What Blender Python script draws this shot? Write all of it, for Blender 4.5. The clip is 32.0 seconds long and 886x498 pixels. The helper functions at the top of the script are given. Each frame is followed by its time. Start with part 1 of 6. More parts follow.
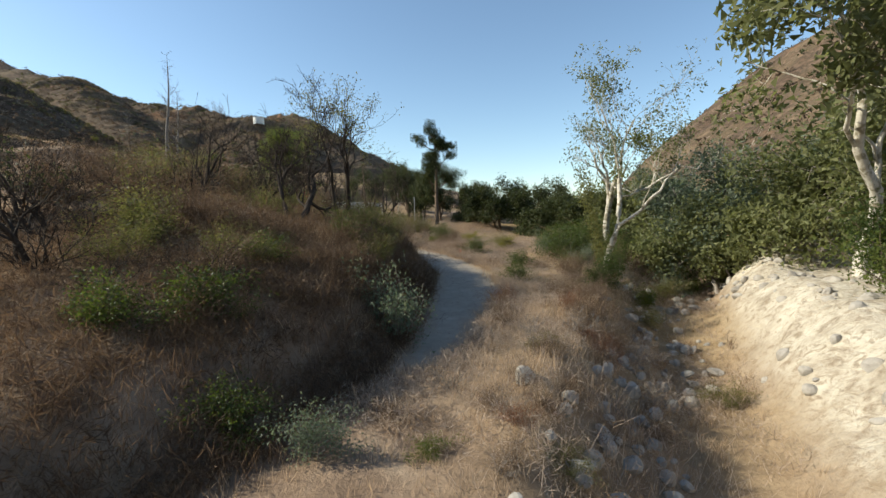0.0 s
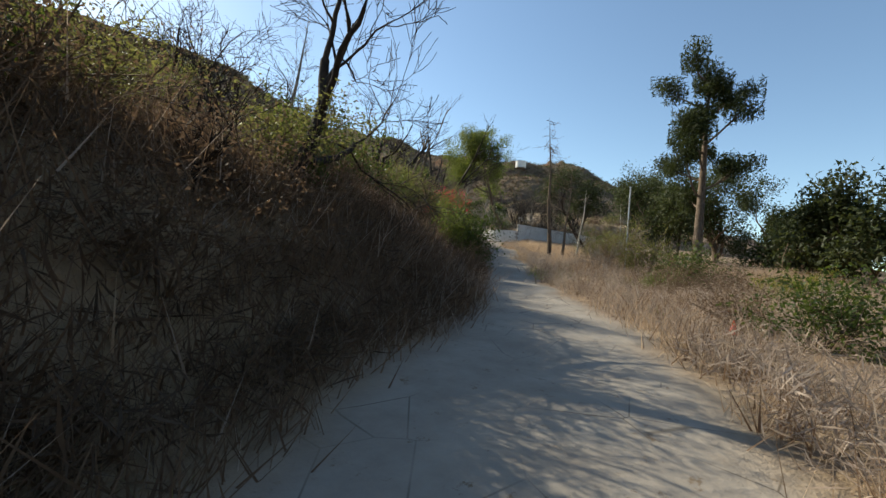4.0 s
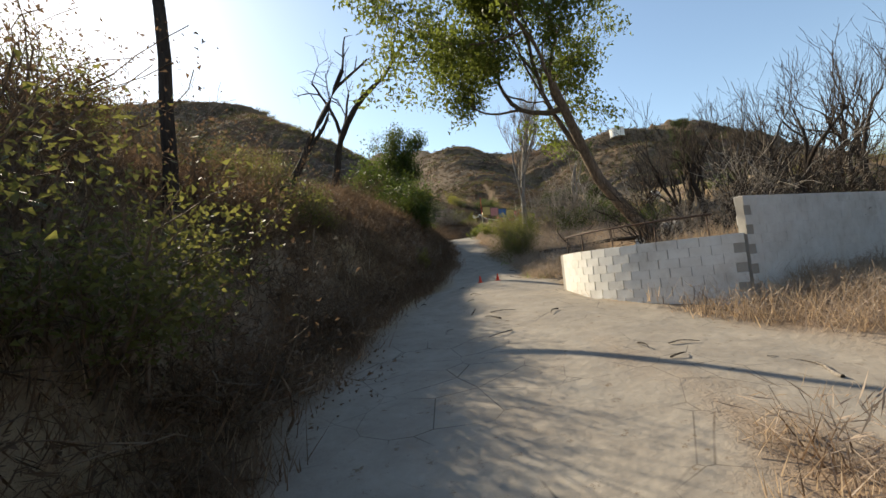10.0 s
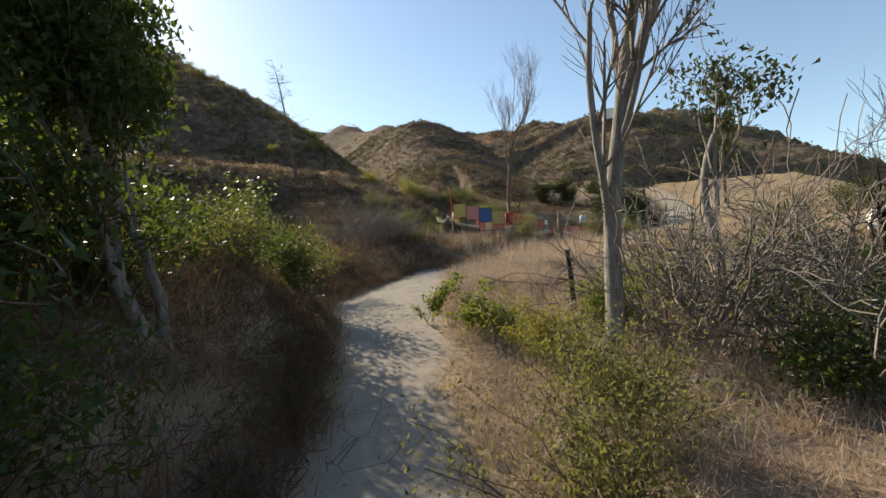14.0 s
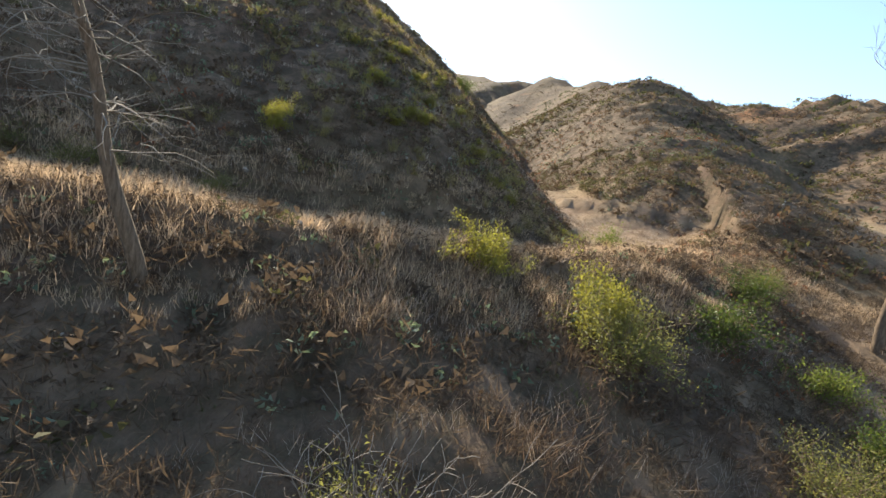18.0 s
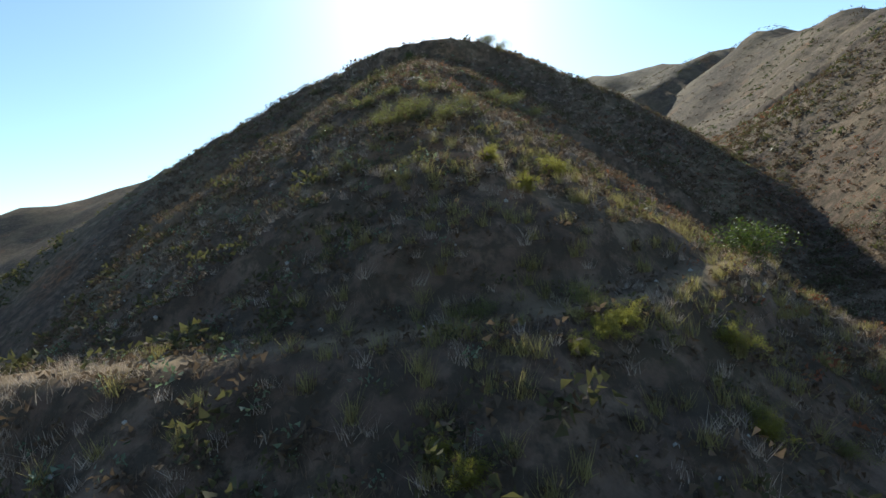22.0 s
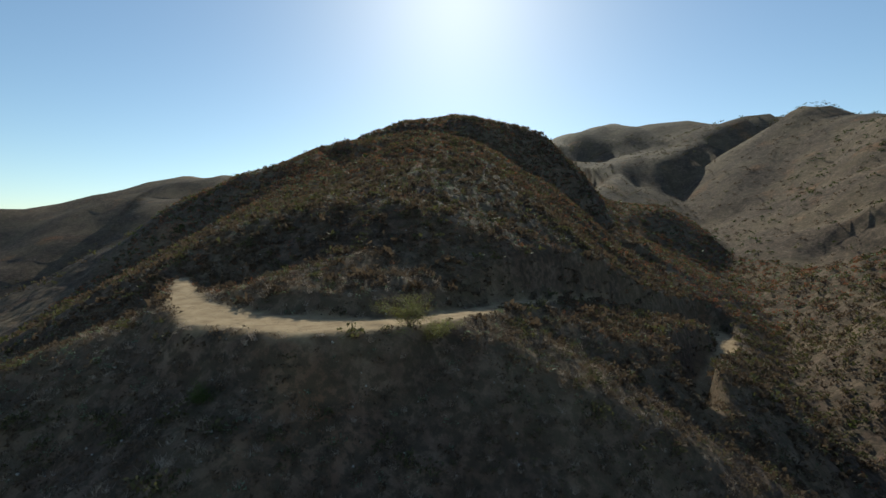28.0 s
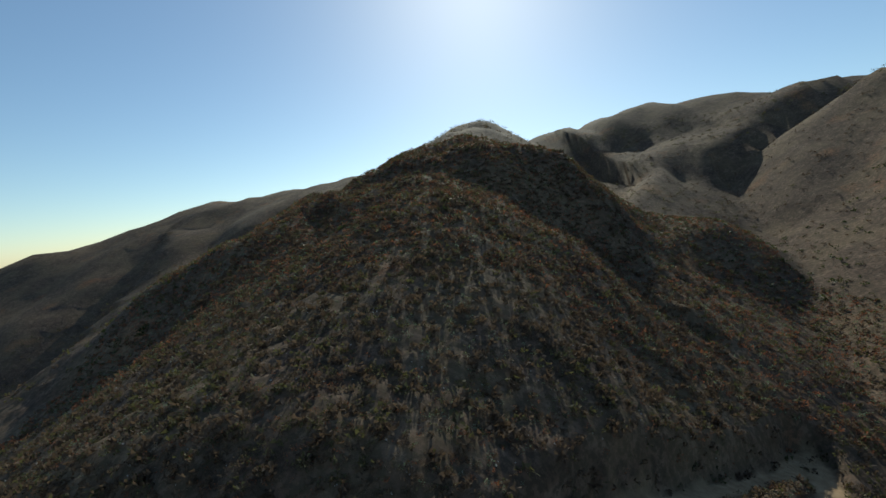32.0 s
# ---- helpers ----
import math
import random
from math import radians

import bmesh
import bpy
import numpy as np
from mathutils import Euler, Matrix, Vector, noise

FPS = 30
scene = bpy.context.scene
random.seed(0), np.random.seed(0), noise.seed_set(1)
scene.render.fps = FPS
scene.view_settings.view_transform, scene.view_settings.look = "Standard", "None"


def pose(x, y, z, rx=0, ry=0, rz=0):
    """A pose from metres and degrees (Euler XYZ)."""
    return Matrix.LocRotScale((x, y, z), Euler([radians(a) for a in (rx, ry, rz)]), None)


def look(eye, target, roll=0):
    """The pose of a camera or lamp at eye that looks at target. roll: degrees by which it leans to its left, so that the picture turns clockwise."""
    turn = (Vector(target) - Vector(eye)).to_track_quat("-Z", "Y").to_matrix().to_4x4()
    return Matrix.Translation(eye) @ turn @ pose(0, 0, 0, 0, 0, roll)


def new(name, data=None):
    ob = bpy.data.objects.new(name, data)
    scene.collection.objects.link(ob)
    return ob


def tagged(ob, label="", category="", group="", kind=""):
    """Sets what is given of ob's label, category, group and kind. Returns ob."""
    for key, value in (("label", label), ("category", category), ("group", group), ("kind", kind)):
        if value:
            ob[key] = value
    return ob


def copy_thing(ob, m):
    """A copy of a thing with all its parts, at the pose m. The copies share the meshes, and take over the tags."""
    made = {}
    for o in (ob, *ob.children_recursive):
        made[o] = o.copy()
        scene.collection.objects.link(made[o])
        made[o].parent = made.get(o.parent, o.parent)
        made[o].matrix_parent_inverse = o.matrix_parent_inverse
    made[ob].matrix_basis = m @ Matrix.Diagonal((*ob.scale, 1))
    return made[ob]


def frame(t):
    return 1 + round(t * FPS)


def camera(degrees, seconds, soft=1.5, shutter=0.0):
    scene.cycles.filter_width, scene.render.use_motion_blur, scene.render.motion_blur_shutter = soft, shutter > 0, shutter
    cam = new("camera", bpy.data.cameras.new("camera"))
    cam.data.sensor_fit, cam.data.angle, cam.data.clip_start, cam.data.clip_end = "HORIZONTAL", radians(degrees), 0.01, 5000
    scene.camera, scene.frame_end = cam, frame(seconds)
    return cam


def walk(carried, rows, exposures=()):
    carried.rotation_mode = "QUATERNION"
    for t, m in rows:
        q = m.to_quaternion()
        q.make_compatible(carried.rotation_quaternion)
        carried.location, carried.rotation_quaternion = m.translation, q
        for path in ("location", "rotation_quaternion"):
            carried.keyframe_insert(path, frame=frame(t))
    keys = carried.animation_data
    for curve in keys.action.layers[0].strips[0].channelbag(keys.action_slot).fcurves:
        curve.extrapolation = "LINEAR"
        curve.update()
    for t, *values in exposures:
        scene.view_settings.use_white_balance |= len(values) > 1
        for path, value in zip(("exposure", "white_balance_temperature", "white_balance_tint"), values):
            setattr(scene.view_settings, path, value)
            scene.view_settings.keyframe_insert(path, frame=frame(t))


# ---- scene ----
cam = camera(90.8, 32.0)
PATH = [
    (0, 1.08, 3.88, 0.01, 85.87, 1.26, -91.09),
    (0.5, 5.00, 4.09, -0.27, 87.94, -7.26, -94.25),
    (1, 9.05, 3.95, -0.58, 94.15, -5.87, -94.81),
    (1.5, 13.18, 3.47, -0.90, 95.84, -2.81, -94.95),
    (2, 16.67, 3.08, -1.37, 96.02, 5.46, -94.97),
    (2.5, 19.88, 2.31, -1.71, 96.09, -3.13, -90.24),
    (3, 22.19, 1.86, -1.83, 95.15, -13.87, -73.49),
    (3.5, 24.04, 1.78, -2.13, 93.17, -8.55, -60.43),
    (5.5, 36.26, 4.74, -0.86, 90.31, -1.77, -54.71),
    (6, 38.47, 6.14, -0.29, 88.14, -0.16, -54.91),
    (6.5, 41.03, 7.79, 0.10, 86.93, 2.70, -56.32),
    (7, 43.83, 9.41, 0.48, 85.65, 0.08, -56.03),
    (7.5, 46.72, 10.97, 0.85, 86.05, -3.19, -54.36),
    (8, 49.71, 12.49, 0.95, 90.48, -3.44, -53.51),
    (8.5, 52.67, 14.07, 1.25, 93.31, -1.20, -51.83),
    (9, 55.41, 15.74, 1.58, 93.61, -0.74, -46.19),
    (9.5, 57.87, 17.48, 1.84, 93.95, 1.76, -42.47),
    (10, 60.01, 19.28, 1.99, 93.85, 5.53, -42.78),
    (10.5, 61.90, 21.01, 2.35, 90.13, 0.85, -42.20),
    (11, 63.90, 23.00, 2.80, 90.92, 1.88, -43.83),
    (11.5, 65.82, 24.92, 3.40, 91.49, 7.33, -47.92),
    (12, 67.96, 26.73, 3.94, 90.01, 5.06, -47.44),
    (12.5, 70.07, 28.47, 4.31, 90.77, 4.68, -47.06),
    (13, 71.90, 30.16, 4.67, 90.72, -1.98, -46.81),
    (13.5, 74.39, 32.27, 5.76, 88.81, 0.78, -47.03),
    (14, 76.90, 34.36, 6.67, 90.97, 3.10, -47.53),
    (14.5, 79.25, 36.17, 7.42, 91.83, 2.22, -45.87),
    (16.5, 89.72, 45.94, 10.85, 85.77, 2.02, -42.78),
    (17, 92.58, 49.30, 12.75, 85.57, -0.99, -41.80),
    (17.5, 95.71, 52.29, 14.08, 85.54, -2.00, -38.74),
    (18, 97.52, 56.97, 16.04, 84.04, -9.07, -24.11),
    (18.5, 100.64, 60.33, 18.16, 78.38, -14.69, 8.50),
    (19, 102.65, 62.75, 19.17, 84.72, -20.99, 19.01),
    (19.5, 103.64, 66.05, 20.58, 86.81, -19.99, 22.57),
    (20, 103.37, 68.57, 21.89, 87.51, -13.39, 20.48),
    (20.5, 102.98, 71.63, 23.57, 88.07, -1.71, 15.20),
    (21, 102.93, 74.48, 25.51, 87.80, 7.66, 7.63),
    (21.5, 103.06, 76.94, 27.55, 87.11, 6.79, 3.21),
    (22, 103.09, 79.20, 29.81, 86.85, 5.77, 0.32),
    (22.5, 103.09, 81.24, 32.26, 86.32, 3.95, -2.35),
    (23, 103.86, 83.78, 34.72, 87.30, 2.81, -3.93),
    (23.5, 104.47, 88.02, 37.26, 88.95, 2.82, -5.12),
    (24, 105.65, 91.10, 39.93, 89.74, 2.64, -5.69),
    (24.5, 106.97, 94.04, 42.64, 90.15, 2.45, -6.40),
    (25, 108.25, 96.73, 45.36, 89.15, 1.34, -6.23),
    (25.5, 109.64, 98.97, 48.20, 87.59, 0.71, -4.58),
    (27.5, 113.88, 112.96, 59.80, 86.66, -0.22, 0.18),
    (28, 115.23, 116.30, 62.86, 88.22, 0.38, 1.00),
    (28.5, 116.61, 119.17, 65.78, 89.38, 0.95, 2.14),
    (29, 117.85, 121.90, 68.50, 87.18, 1.68, 3.27),
    (29.5, 118.90, 124.48, 70.95, 87.72, 2.47, 3.71),
    (30, 120.01, 126.74, 73.11, 88.17, 3.64, 4.15),
    (30.5, 121.14, 128.85, 75.27, 88.36, 5.14, 4.73),
    (31, 122.74, 132.19, 77.59, 88.21, 6.02, 4.84),
    (31.5, 124.10, 134.96, 79.93, 87.84, 6.00, 5.40),
    (32, 125.28, 137.89, 82.25, 86.73, 5.54, 6.08),
]
walk(cam, [(t, pose(x, y, z, rx, ry, rz)) for t, x, y, z, rx, ry, rz in PATH], exposures=[(0, 0.75, 6800, 3), (3, 0.68, 6800, 2), (6, 1.05, 7300, 5), (9, 1.1, 7600, 6), (11, 0.9, 7600, 6), (13, 1.1, 7600, 5), (14, 0.9, 7500, 6), (17, 1.55, 7100, 7), (18, 1.65, 7300, 7), (19, 1.1, 6650, 4), (20, 0.72, 6250, 0), (21, 0.85, 6250, -2), (22, 0.78, 6250, -1), (25, 0.2, 6450, -2), (28, 0.0, 6450, -2), (32, -0.15, 6300, -2)])

# world and sun
world = bpy.data.worlds.new("world")
scene.world = world
world.use_nodes = True
wn = world.node_tree.nodes
sky = wn.new("ShaderNodeTexSky")
sky.sky_type, sky.sun_disc = "NISHITA", False
SUN_UP = 32.0
sky.sun_elevation, sky.sun_rotation = radians(SUN_UP), radians(1.0)
sky.altitude, sky.air_density, sky.dust_density, sky.ozone_density = 300, 1.0, 0.4, 2.2
world.node_tree.links.new(sky.outputs[0], wn["Background"].inputs[0])
wn["Background"].inputs[1].default_value = 0.12
sun = new("sun", bpy.data.lights.new("sun", "SUN"))
sun.data.energy, sun.data.angle, sun.data.color = 4.2, radians(0.53), (1.0, 0.93, 0.82)
sun.matrix_world = look((1.0, 60 * math.cos(radians(SUN_UP)), 60 * math.sin(radians(SUN_UP))), (0, 0, 0))


# ---- the lie of the land ----
TABLE = np.random.default_rng(3).random((256, 256))


def lattice(x, y, size):
    """Smooth value noise from -1 to 1 with cells of that size."""
    x, y = np.asarray(x, float) / size + 1000.3, np.asarray(y, float) / size + 1000.7
    i, j = np.floor(x).astype(int), np.floor(y).astype(int)
    u, v = x - i, y - j
    u, v = u * u * (3 - 2 * u), v * v * (3 - 2 * v)
    a, b = TABLE[i % 256, j % 256], TABLE[(i + 1) % 256, j % 256]
    c, d = TABLE[i % 256, (j + 1) % 256], TABLE[(i + 1) % 256, (j + 1) % 256]
    return 2 * ((a * (1 - u) + b * u) * (1 - v) + (c * (1 - u) + d * u) * v) - 1


def along(x, y, line):
    """Distance from a polyline (left of it positive), and the values carried by its points, at the nearest place."""
    x, y = np.asarray(x, float), np.asarray(y, float)
    best = np.full(x.shape, 1e9)
    side = np.zeros(x.shape)
    values = [np.zeros(x.shape) for _ in line[0][2:]]
    for p, q in zip(line, line[1:]):
        dx, dy = q[0] - p[0], q[1] - p[1]
        n = dx * dx + dy * dy
        f = np.clip(((x - p[0]) * dx + (y - p[1]) * dy) / n, 0, 1)
        ox, oy = x - p[0] - f * dx, y - p[1] - f * dy
        d = np.hypot(ox, oy)
        near = d < best
        best = np.where(near, d, best)
        side = np.where(near, np.where(dx * oy - dy * ox >= 0, 1.0, -1.0), side)
        for k, v in enumerate(values):
            values[k] = np.where(near, p[2 + k] + f * (q[2 + k] - p[2 + k]), v)
    return best, side, values


def step(a, b, x):
    f = np.clip((x - a) / (b - a), 0, 1)
    return f * f * (3 - 2 * f)


def upper(a, b, k):
    return 0.5 * (a + b + np.sqrt((a - b) ** 2 + k * k))


# x, y, z, half width of the bare track, height of the bank to its left
TRAIL = [(-40, 14, -5.4, -0.5, 2.0), (-12, 12.5, -4.7, -0.5, 1.9), (6, 8.6, -4.15, -0.5, 1.9), (9.5, 6.4, -3.95, -0.5, 2.3), (13, 4.2, -3.8, 0.35, 2.8), (20, 2.5, -3.5, 1.25, 3.3),
         (27, 2.3, -3.4, 1.45, 3.0), (34, 4.4, -2.9, 1.4, 2.1), (41, 8.4, -2.4, 0.95, 2.6), (46, 11.1, -1.7, 0.95, 3.4), (51, 13.6, -1.3, 1.0, 4.0),
         (56, 16.1, -1.0, 1.3, 4.2), (60, 18.9, -0.3, 1.8, 4.7), (64, 23, 0.5, 2.2, 4.9), (68, 26.8, 1.1, 2.1, 4.8), (72, 30.2, 1.6, 1.6, 4.5),
         (76.2, 34.0, 2.6, 1.0, 4.2), (80.2, 38.2, 3.7, 0.95, 3.9), (84.1, 42.9, 4.7, 1.2, 3.2), (87, 46.5, 5.2, 1.7, 1.6), (92, 49.5, 5.8, 0.9, 1.2),
         (96, 50, 6.2, 0.05, 0.9), (112, 49, 7.3, 0.05, 0.4), (120, 48, 8.0, 1.2, 0.3), (126, 47, 9.0, 1.8, 0.3), (150, 52, 12.0, 1.8, 0.3), (168, 62, 18, 1.6, 0)]
VALLEY = [(-300, 10, -14), (-40, 10, -5.6), (8, 5, -4.2), (27, 2.4, -3.4), (46, 10, -1.9), (60, 18, -0.4), (72, 29, 1.4), (84, 40, 4.2), (92, 46, 5.6),
          (105, 52, 7.0), (118, 62, 8.8), (128, 80, 14.0), (138, 105, 19.0), (146, 130, 21.0), (158, 153, 24.0), (168, 172, 28.5), (172, 190, 36.0), (184, 214, 41.0),
          (200, 248, 48.0), (222, 303, 60.0), (268, 380, 82.0), (310, 450, 112.0)]
GULLY = [(-30, 4, -8.2), (-5, 1.5, -6.8), (8, -1.5, -6.0), (18, -6, -5.3), (30, -13, -4.6), (42, -20, -4.2), (60, -36, -3.4)]
HILLS = [
    # spine of x, y, z; side slope; roundness of the crest
    ([(103, 68, 12.0), (104, 98, 31.6), (101, 122, 44.0), (103, 147, 55.0), (106, 160, 60.5)], (0.62, 0.74), 6, 0.35),
    ([(105, 160, 58.5), (106, 172, 66.5), (110, 238, 88), (116, 330, 117), (124, 430, 149), (134, 520, 138)], (0.60, 0.95), 30, 0.0, 150),
    ([(114, 300, 106), (146, 312, 105), (168, 316, 94), (186, 314, 80)], (0.5, 0.5), 13, 0.3),
    ([(95, 291, 98.5), (70, 280, 100), (34, 256, 80), (-14, 222, 42), (-70, 200, 0)], (0.61, 0.74), 28),
    ([(150, 98, 26), (185, 140, 51), (215, 170, 67)], (1.2, 0.7), 15),
    ([(215, 170, 67), (235, 190, 80), (268, 226, 90), (307, 300, 114), (330, 380, 140)], (0.8, 0.7), 15),
    ([(262, 175, 76), (250, 138, 70), (240, 98, 60), (290, 100, 70.5), (342, 115, 78), (400, 90, 60), (470, 60, 34)], 0.66, 15),
    ([(240, 98, 57), (205, 82, 38), (170, 68, 19)], 0.55, 12),
    ([(120, 560, 145), (190, 600, 164), (300, 580, 176), (400, 480, 164), (420, 400, 140)], 0.5, 40),
    ([(-700, 330, 0), (-450, 440, 35), (-337, 538, 92), (-222, 636, 140), (-120, 630, 140), (40, 610, 155), (120, 570, 160)], 0.45, 25),
    ([(2, 140, 20), (-30, 118, 54), (-70, 112, 78), (-120, 100, 84), (-260, 80, 90)], 0.85, 10),
    ([(-40, -110, 40), (40, -100, 50), (80, -98, 54), (115, -95, 42), (150, -95, 24), (210, -90, 6)], 0.8, 10),
    ([(80, 95, 25.2), (88, 92.5, 25.9), (96, 91.4, 26.3)], 0.7, 1.2),
    ([(40, 78, 13.5), (70, 79, 15.2), (87, 74.5, 15.3), (99, 71, 14.8), (112, 72, 14.8), (128, 76, 15.4), (140, 84, 18)], 0.78, 2.0),
]
# tracks cut into the hillside: x, y, z, half width
TRACKS = [
    [(81, 95, 26.0, 0.4), (88, 92.5, 26.4, 0.6), (95, 91.5, 26.7, 0.7), (102, 91.2, 26.9, 0.7), (108, 92.0, 27.0, 0.7), (113, 95.5, 27.2, 0.5), (117, 100, 27.0, 0.3)],
    [(85, 165, 58.2, 0.7), (88.5, 159, 58.0, 1.0), (92, 153.5, 57.4, 1.6), (98, 148.4, 56.8, 2.8), (105, 146.6, 56.6, 3.0), (110, 148, 56.4, 2.4), (114, 152, 56.1, 1.6), (124, 165.5, 55.3, 1.5),
     (135, 178.3, 53.7, 1.5), (150, 189.5, 48.8, 1.4), (160, 197, 45.2, 1.4), (168, 204.5, 43.2, 1.8)],
    [(168, 204.5, 43.2, 2.0), (165.5, 197, 43.2, 1.7), (161.5, 190, 42.8, 1.5), (154, 182, 41.4, 1.4), (147.5, 174.5, 40.2, 1.4), (143.7, 168.8, 39.2, 1.3), (141.5, 162, 37.4, 0.6)],
    [(60, 79.5, 15.1, 1.0), (78, 77.5, 15.4, 1.3), (88, 74.6, 15.3, 1.4), (99, 71.2, 14.9, 1.3), (110, 72, 14.7, 1.0), (128, 77, 15.4, 1.0)],
]
# outline of the raised yard behind the block wall
YARD = [(70.6, 21.6), (70.15, 23.2), (70.3, 24.8), (71.3, 26.3), (76, 29.5), (86, 27), (84, 16.5), (79, 18.2)]


def inside(x, y, loop):
    odd = np.zeros(np.shape(x), bool)
    for p, q in zip(loop, loop[1:] + loop[:1]):
        cross = (p[1] > y) != (q[1] > y)
        odd ^= cross & (x < (q[0] - p[0]) * (y - p[1]) / (q[1] - p[1] + 1e-12) + p[0])
    return odd


def land(x, y):
    """Height of the ground, and how far it is bare track, white rock, and hillside."""
    x, y = np.asarray(x, float), np.asarray(y, float)
    d, s, (zt, hw, bank) = along(x, y, TRAIL)
    dv, sv, (zv,) = along(x, y, VALLEY)
    u = d * s
    left, right = np.maximum(u - hw, 0), np.maximum(-u - hw, 0)
    fade = np.exp(-np.maximum(d - 25, 0) / 25)
    rise = bank * (1 - np.exp(-left / (2.8 + 5.2 * step(34, 44, x) - 4.0 * step(53, 60, x) + 2.5 * step(81, 90, x)))) + 0.12 * np.minimum(left, 40) + 0.02 * np.minimum(right, 60)
    out = np.exp(-np.maximum(dv - 50, 0) / 110)
    zv = zv + 0.42 * np.clip(dv - 3, 0, 60) * step(175, 215, y)
    base = zt * fade + (zv * out - 12 * (1 - out)) * (1 - fade) + rise * fade
    dg, sg, (zg,) = along(x, y, GULLY)
    east = step(75, 45, x)
    gully = zg + 0.55 * np.maximum(dg - 0.8, 0) + 0.5 * np.maximum(dg - 2.4, 0)
    base = np.where(sg < 0, np.minimum(base, np.maximum(gully, zg)) * east + base * (1 - east), np.minimum(base, gully) * east + base * (1 - east))
    rockbank = (sg < 0) * step(1.2, 2.4, dg) * step(11, 7, dg) * step(-25, -8, x) * step(34, 22, x)
    base = base + rockbank * 0.8
    big = np.full(x.shape, -1e3)
    for k, (line, slope, soft, *steeper) in enumerate(HILLS):
        dh, sh, (zh,) = along(x, y, line)
        slope = np.where(sh > 0, slope[0], slope[1]) if isinstance(slope, tuple) else slope
        drop = slope * (np.sqrt(dh * dh + soft * soft) - soft) + (steeper[0] if steeper else 0) * np.maximum(dh - 24, 0)
        if len(steeper) > 1:
            drop = drop + 0.55 * np.maximum(steeper[1] - y, 0)
        big = upper(big, zh - drop, (1.5, 1.5, 3.0, 8.0)[k] if k < 4 else 1.5)
    h = upper(base, big, 2.0)
    hill = step(-2, 3, big - base)
    rough = 1.6 * lattice(x, y, 27) + 0.8 * lattice(x, y, 11) - 1.8 * (1 - np.abs(lattice(x + 0.3 * y, y, 38))) ** 3
    far = step(60, 200, np.hypot(x - 100, y - 100)) * step(4, 40, dv)
    h = h + hill * rough * (0.30 + 1.6 * far) + far * hill * (5 * lattice(x, y, 90) - 6 * (1 - np.abs(lattice(x, y, 70))) ** 2)
    ribs = (1 - np.abs(lattice((x + y) / 1.41, 0.12 * (x - y), 13))) ** 2 + 0.5 * (1 - np.abs(lattice((x + y) / 1.41 + 40, 0.2 * (x - y), 6))) ** 2
    h = h + hill * (ribs - 0.9) * 4.2 * step(8, 32, dv) * step(140, 165, x) * step(300, 250, y)
    off = step(0.6, 4.0, d - hw)
    h = h + off * (0.22 * lattice(x, y, 3.1) + 0.12 * lattice(x, y, 1.3)) + off * hill * (0.22 * np.abs(lattice(x, y, 2.1)) + 0.28 * lattice(x + 5, y, 1.15))
    h = h + rockbank * (0.35 * lattice(x, y, 3.4) + 0.20 * np.abs(lattice(x + 0.4 * y, 0.5 * y, 1.1)) - 0.1)
    bare = 1 - step(-0.35, 0.35, d - hw - 0.35 * lattice(x, y, 1.7))
    flat = 1 - step(0.0, 2.2, d - hw)
    h = h * (1 - flat) + (zt + 0.03 * lattice(x, y, 1.1)) * flat
    # the slope falls away below the ridge track
    db, sb, (zb, wb) = along(x, y, TRACKS[1])
    spill = np.maximum(h - (zb - 0.3 - 0.42 * np.maximum(db - wb - 0.6, 0)), 0)
    h = h - spill * (sb < 0) * step(112, 119, x) * step(44, 8, db) * step(176, 134, x)
    for line, worn in zip(TRACKS, (0.4, 0.95, 0.9, 0.4)):
        dt, _, (z2, w2) = along(x, y, line)
        cut = 1 - step(0.0, 1.6, dt - w2)
        h = h * (1 - cut) + z2 * cut
        bare = np.maximum(bare, worn * (1 - step(-0.5, 0.4, dt - w2 - 0.4 * lattice(x, y, 2.0))))
    # level ground under the painted walkways
    dp, _, (zp,) = along(x, y, [(100, 55.5, 7.6), (108, 54, 7.7), (117, 53.5, 7.8), (124, 55, 8.3)])
    pad = 1 - step(2.6, 8.0, dp)
    h = h * (1 - pad) + (np.minimum(h, zp + 0.16 * np.maximum(y - 55, 0)) + 0.10 * lattice(x, y, 2.7)) * pad
    # the drive widens to the foot of the block wall
    da, _, _ = along(x, y, [(66.5, 19.5), (69.0, 24.0), (71.5, 28.0)])
    on = step(3.2, 0.8, da) * ~inside(x, y, YARD)
    za = 0.5 + 0.13 * (y - 20.5) + 0.03 * (x - 68)
    h = h * (1 - on) + za * on
    bare = np.maximum(bare, on * step(-0.2, 0.3, 1.8 + 0.5 * lattice(x, y, 1.9) - da))
    up = inside(x, y, YARD)
    dy_, _, _ = along(x, y, YARD[6:] + YARD[:4])
    up = up * step(0.45, 1.3, dy_) * step(0.0, 2.8, along(x, y, YARD[3:7])[0] - 0.2)
    h = h * (1 - up) + np.maximum(h, 2.22 + 0.08 * lattice(x, y, 1.5)) * up
    bare = bare * (1 - up)
    hill = np.maximum(hill, step(95, 120, y))
    return h, bare, rockbank, hill


# ---- materials ----
def material(name, build):
    m = bpy.data.materials.new(name)
    m.use_nodes = True
    nt = m.node_tree
    nt.nodes.clear()
    out = nt.nodes.new("ShaderNodeOutputMaterial")
    build(Nodes(nt, out))
    return m


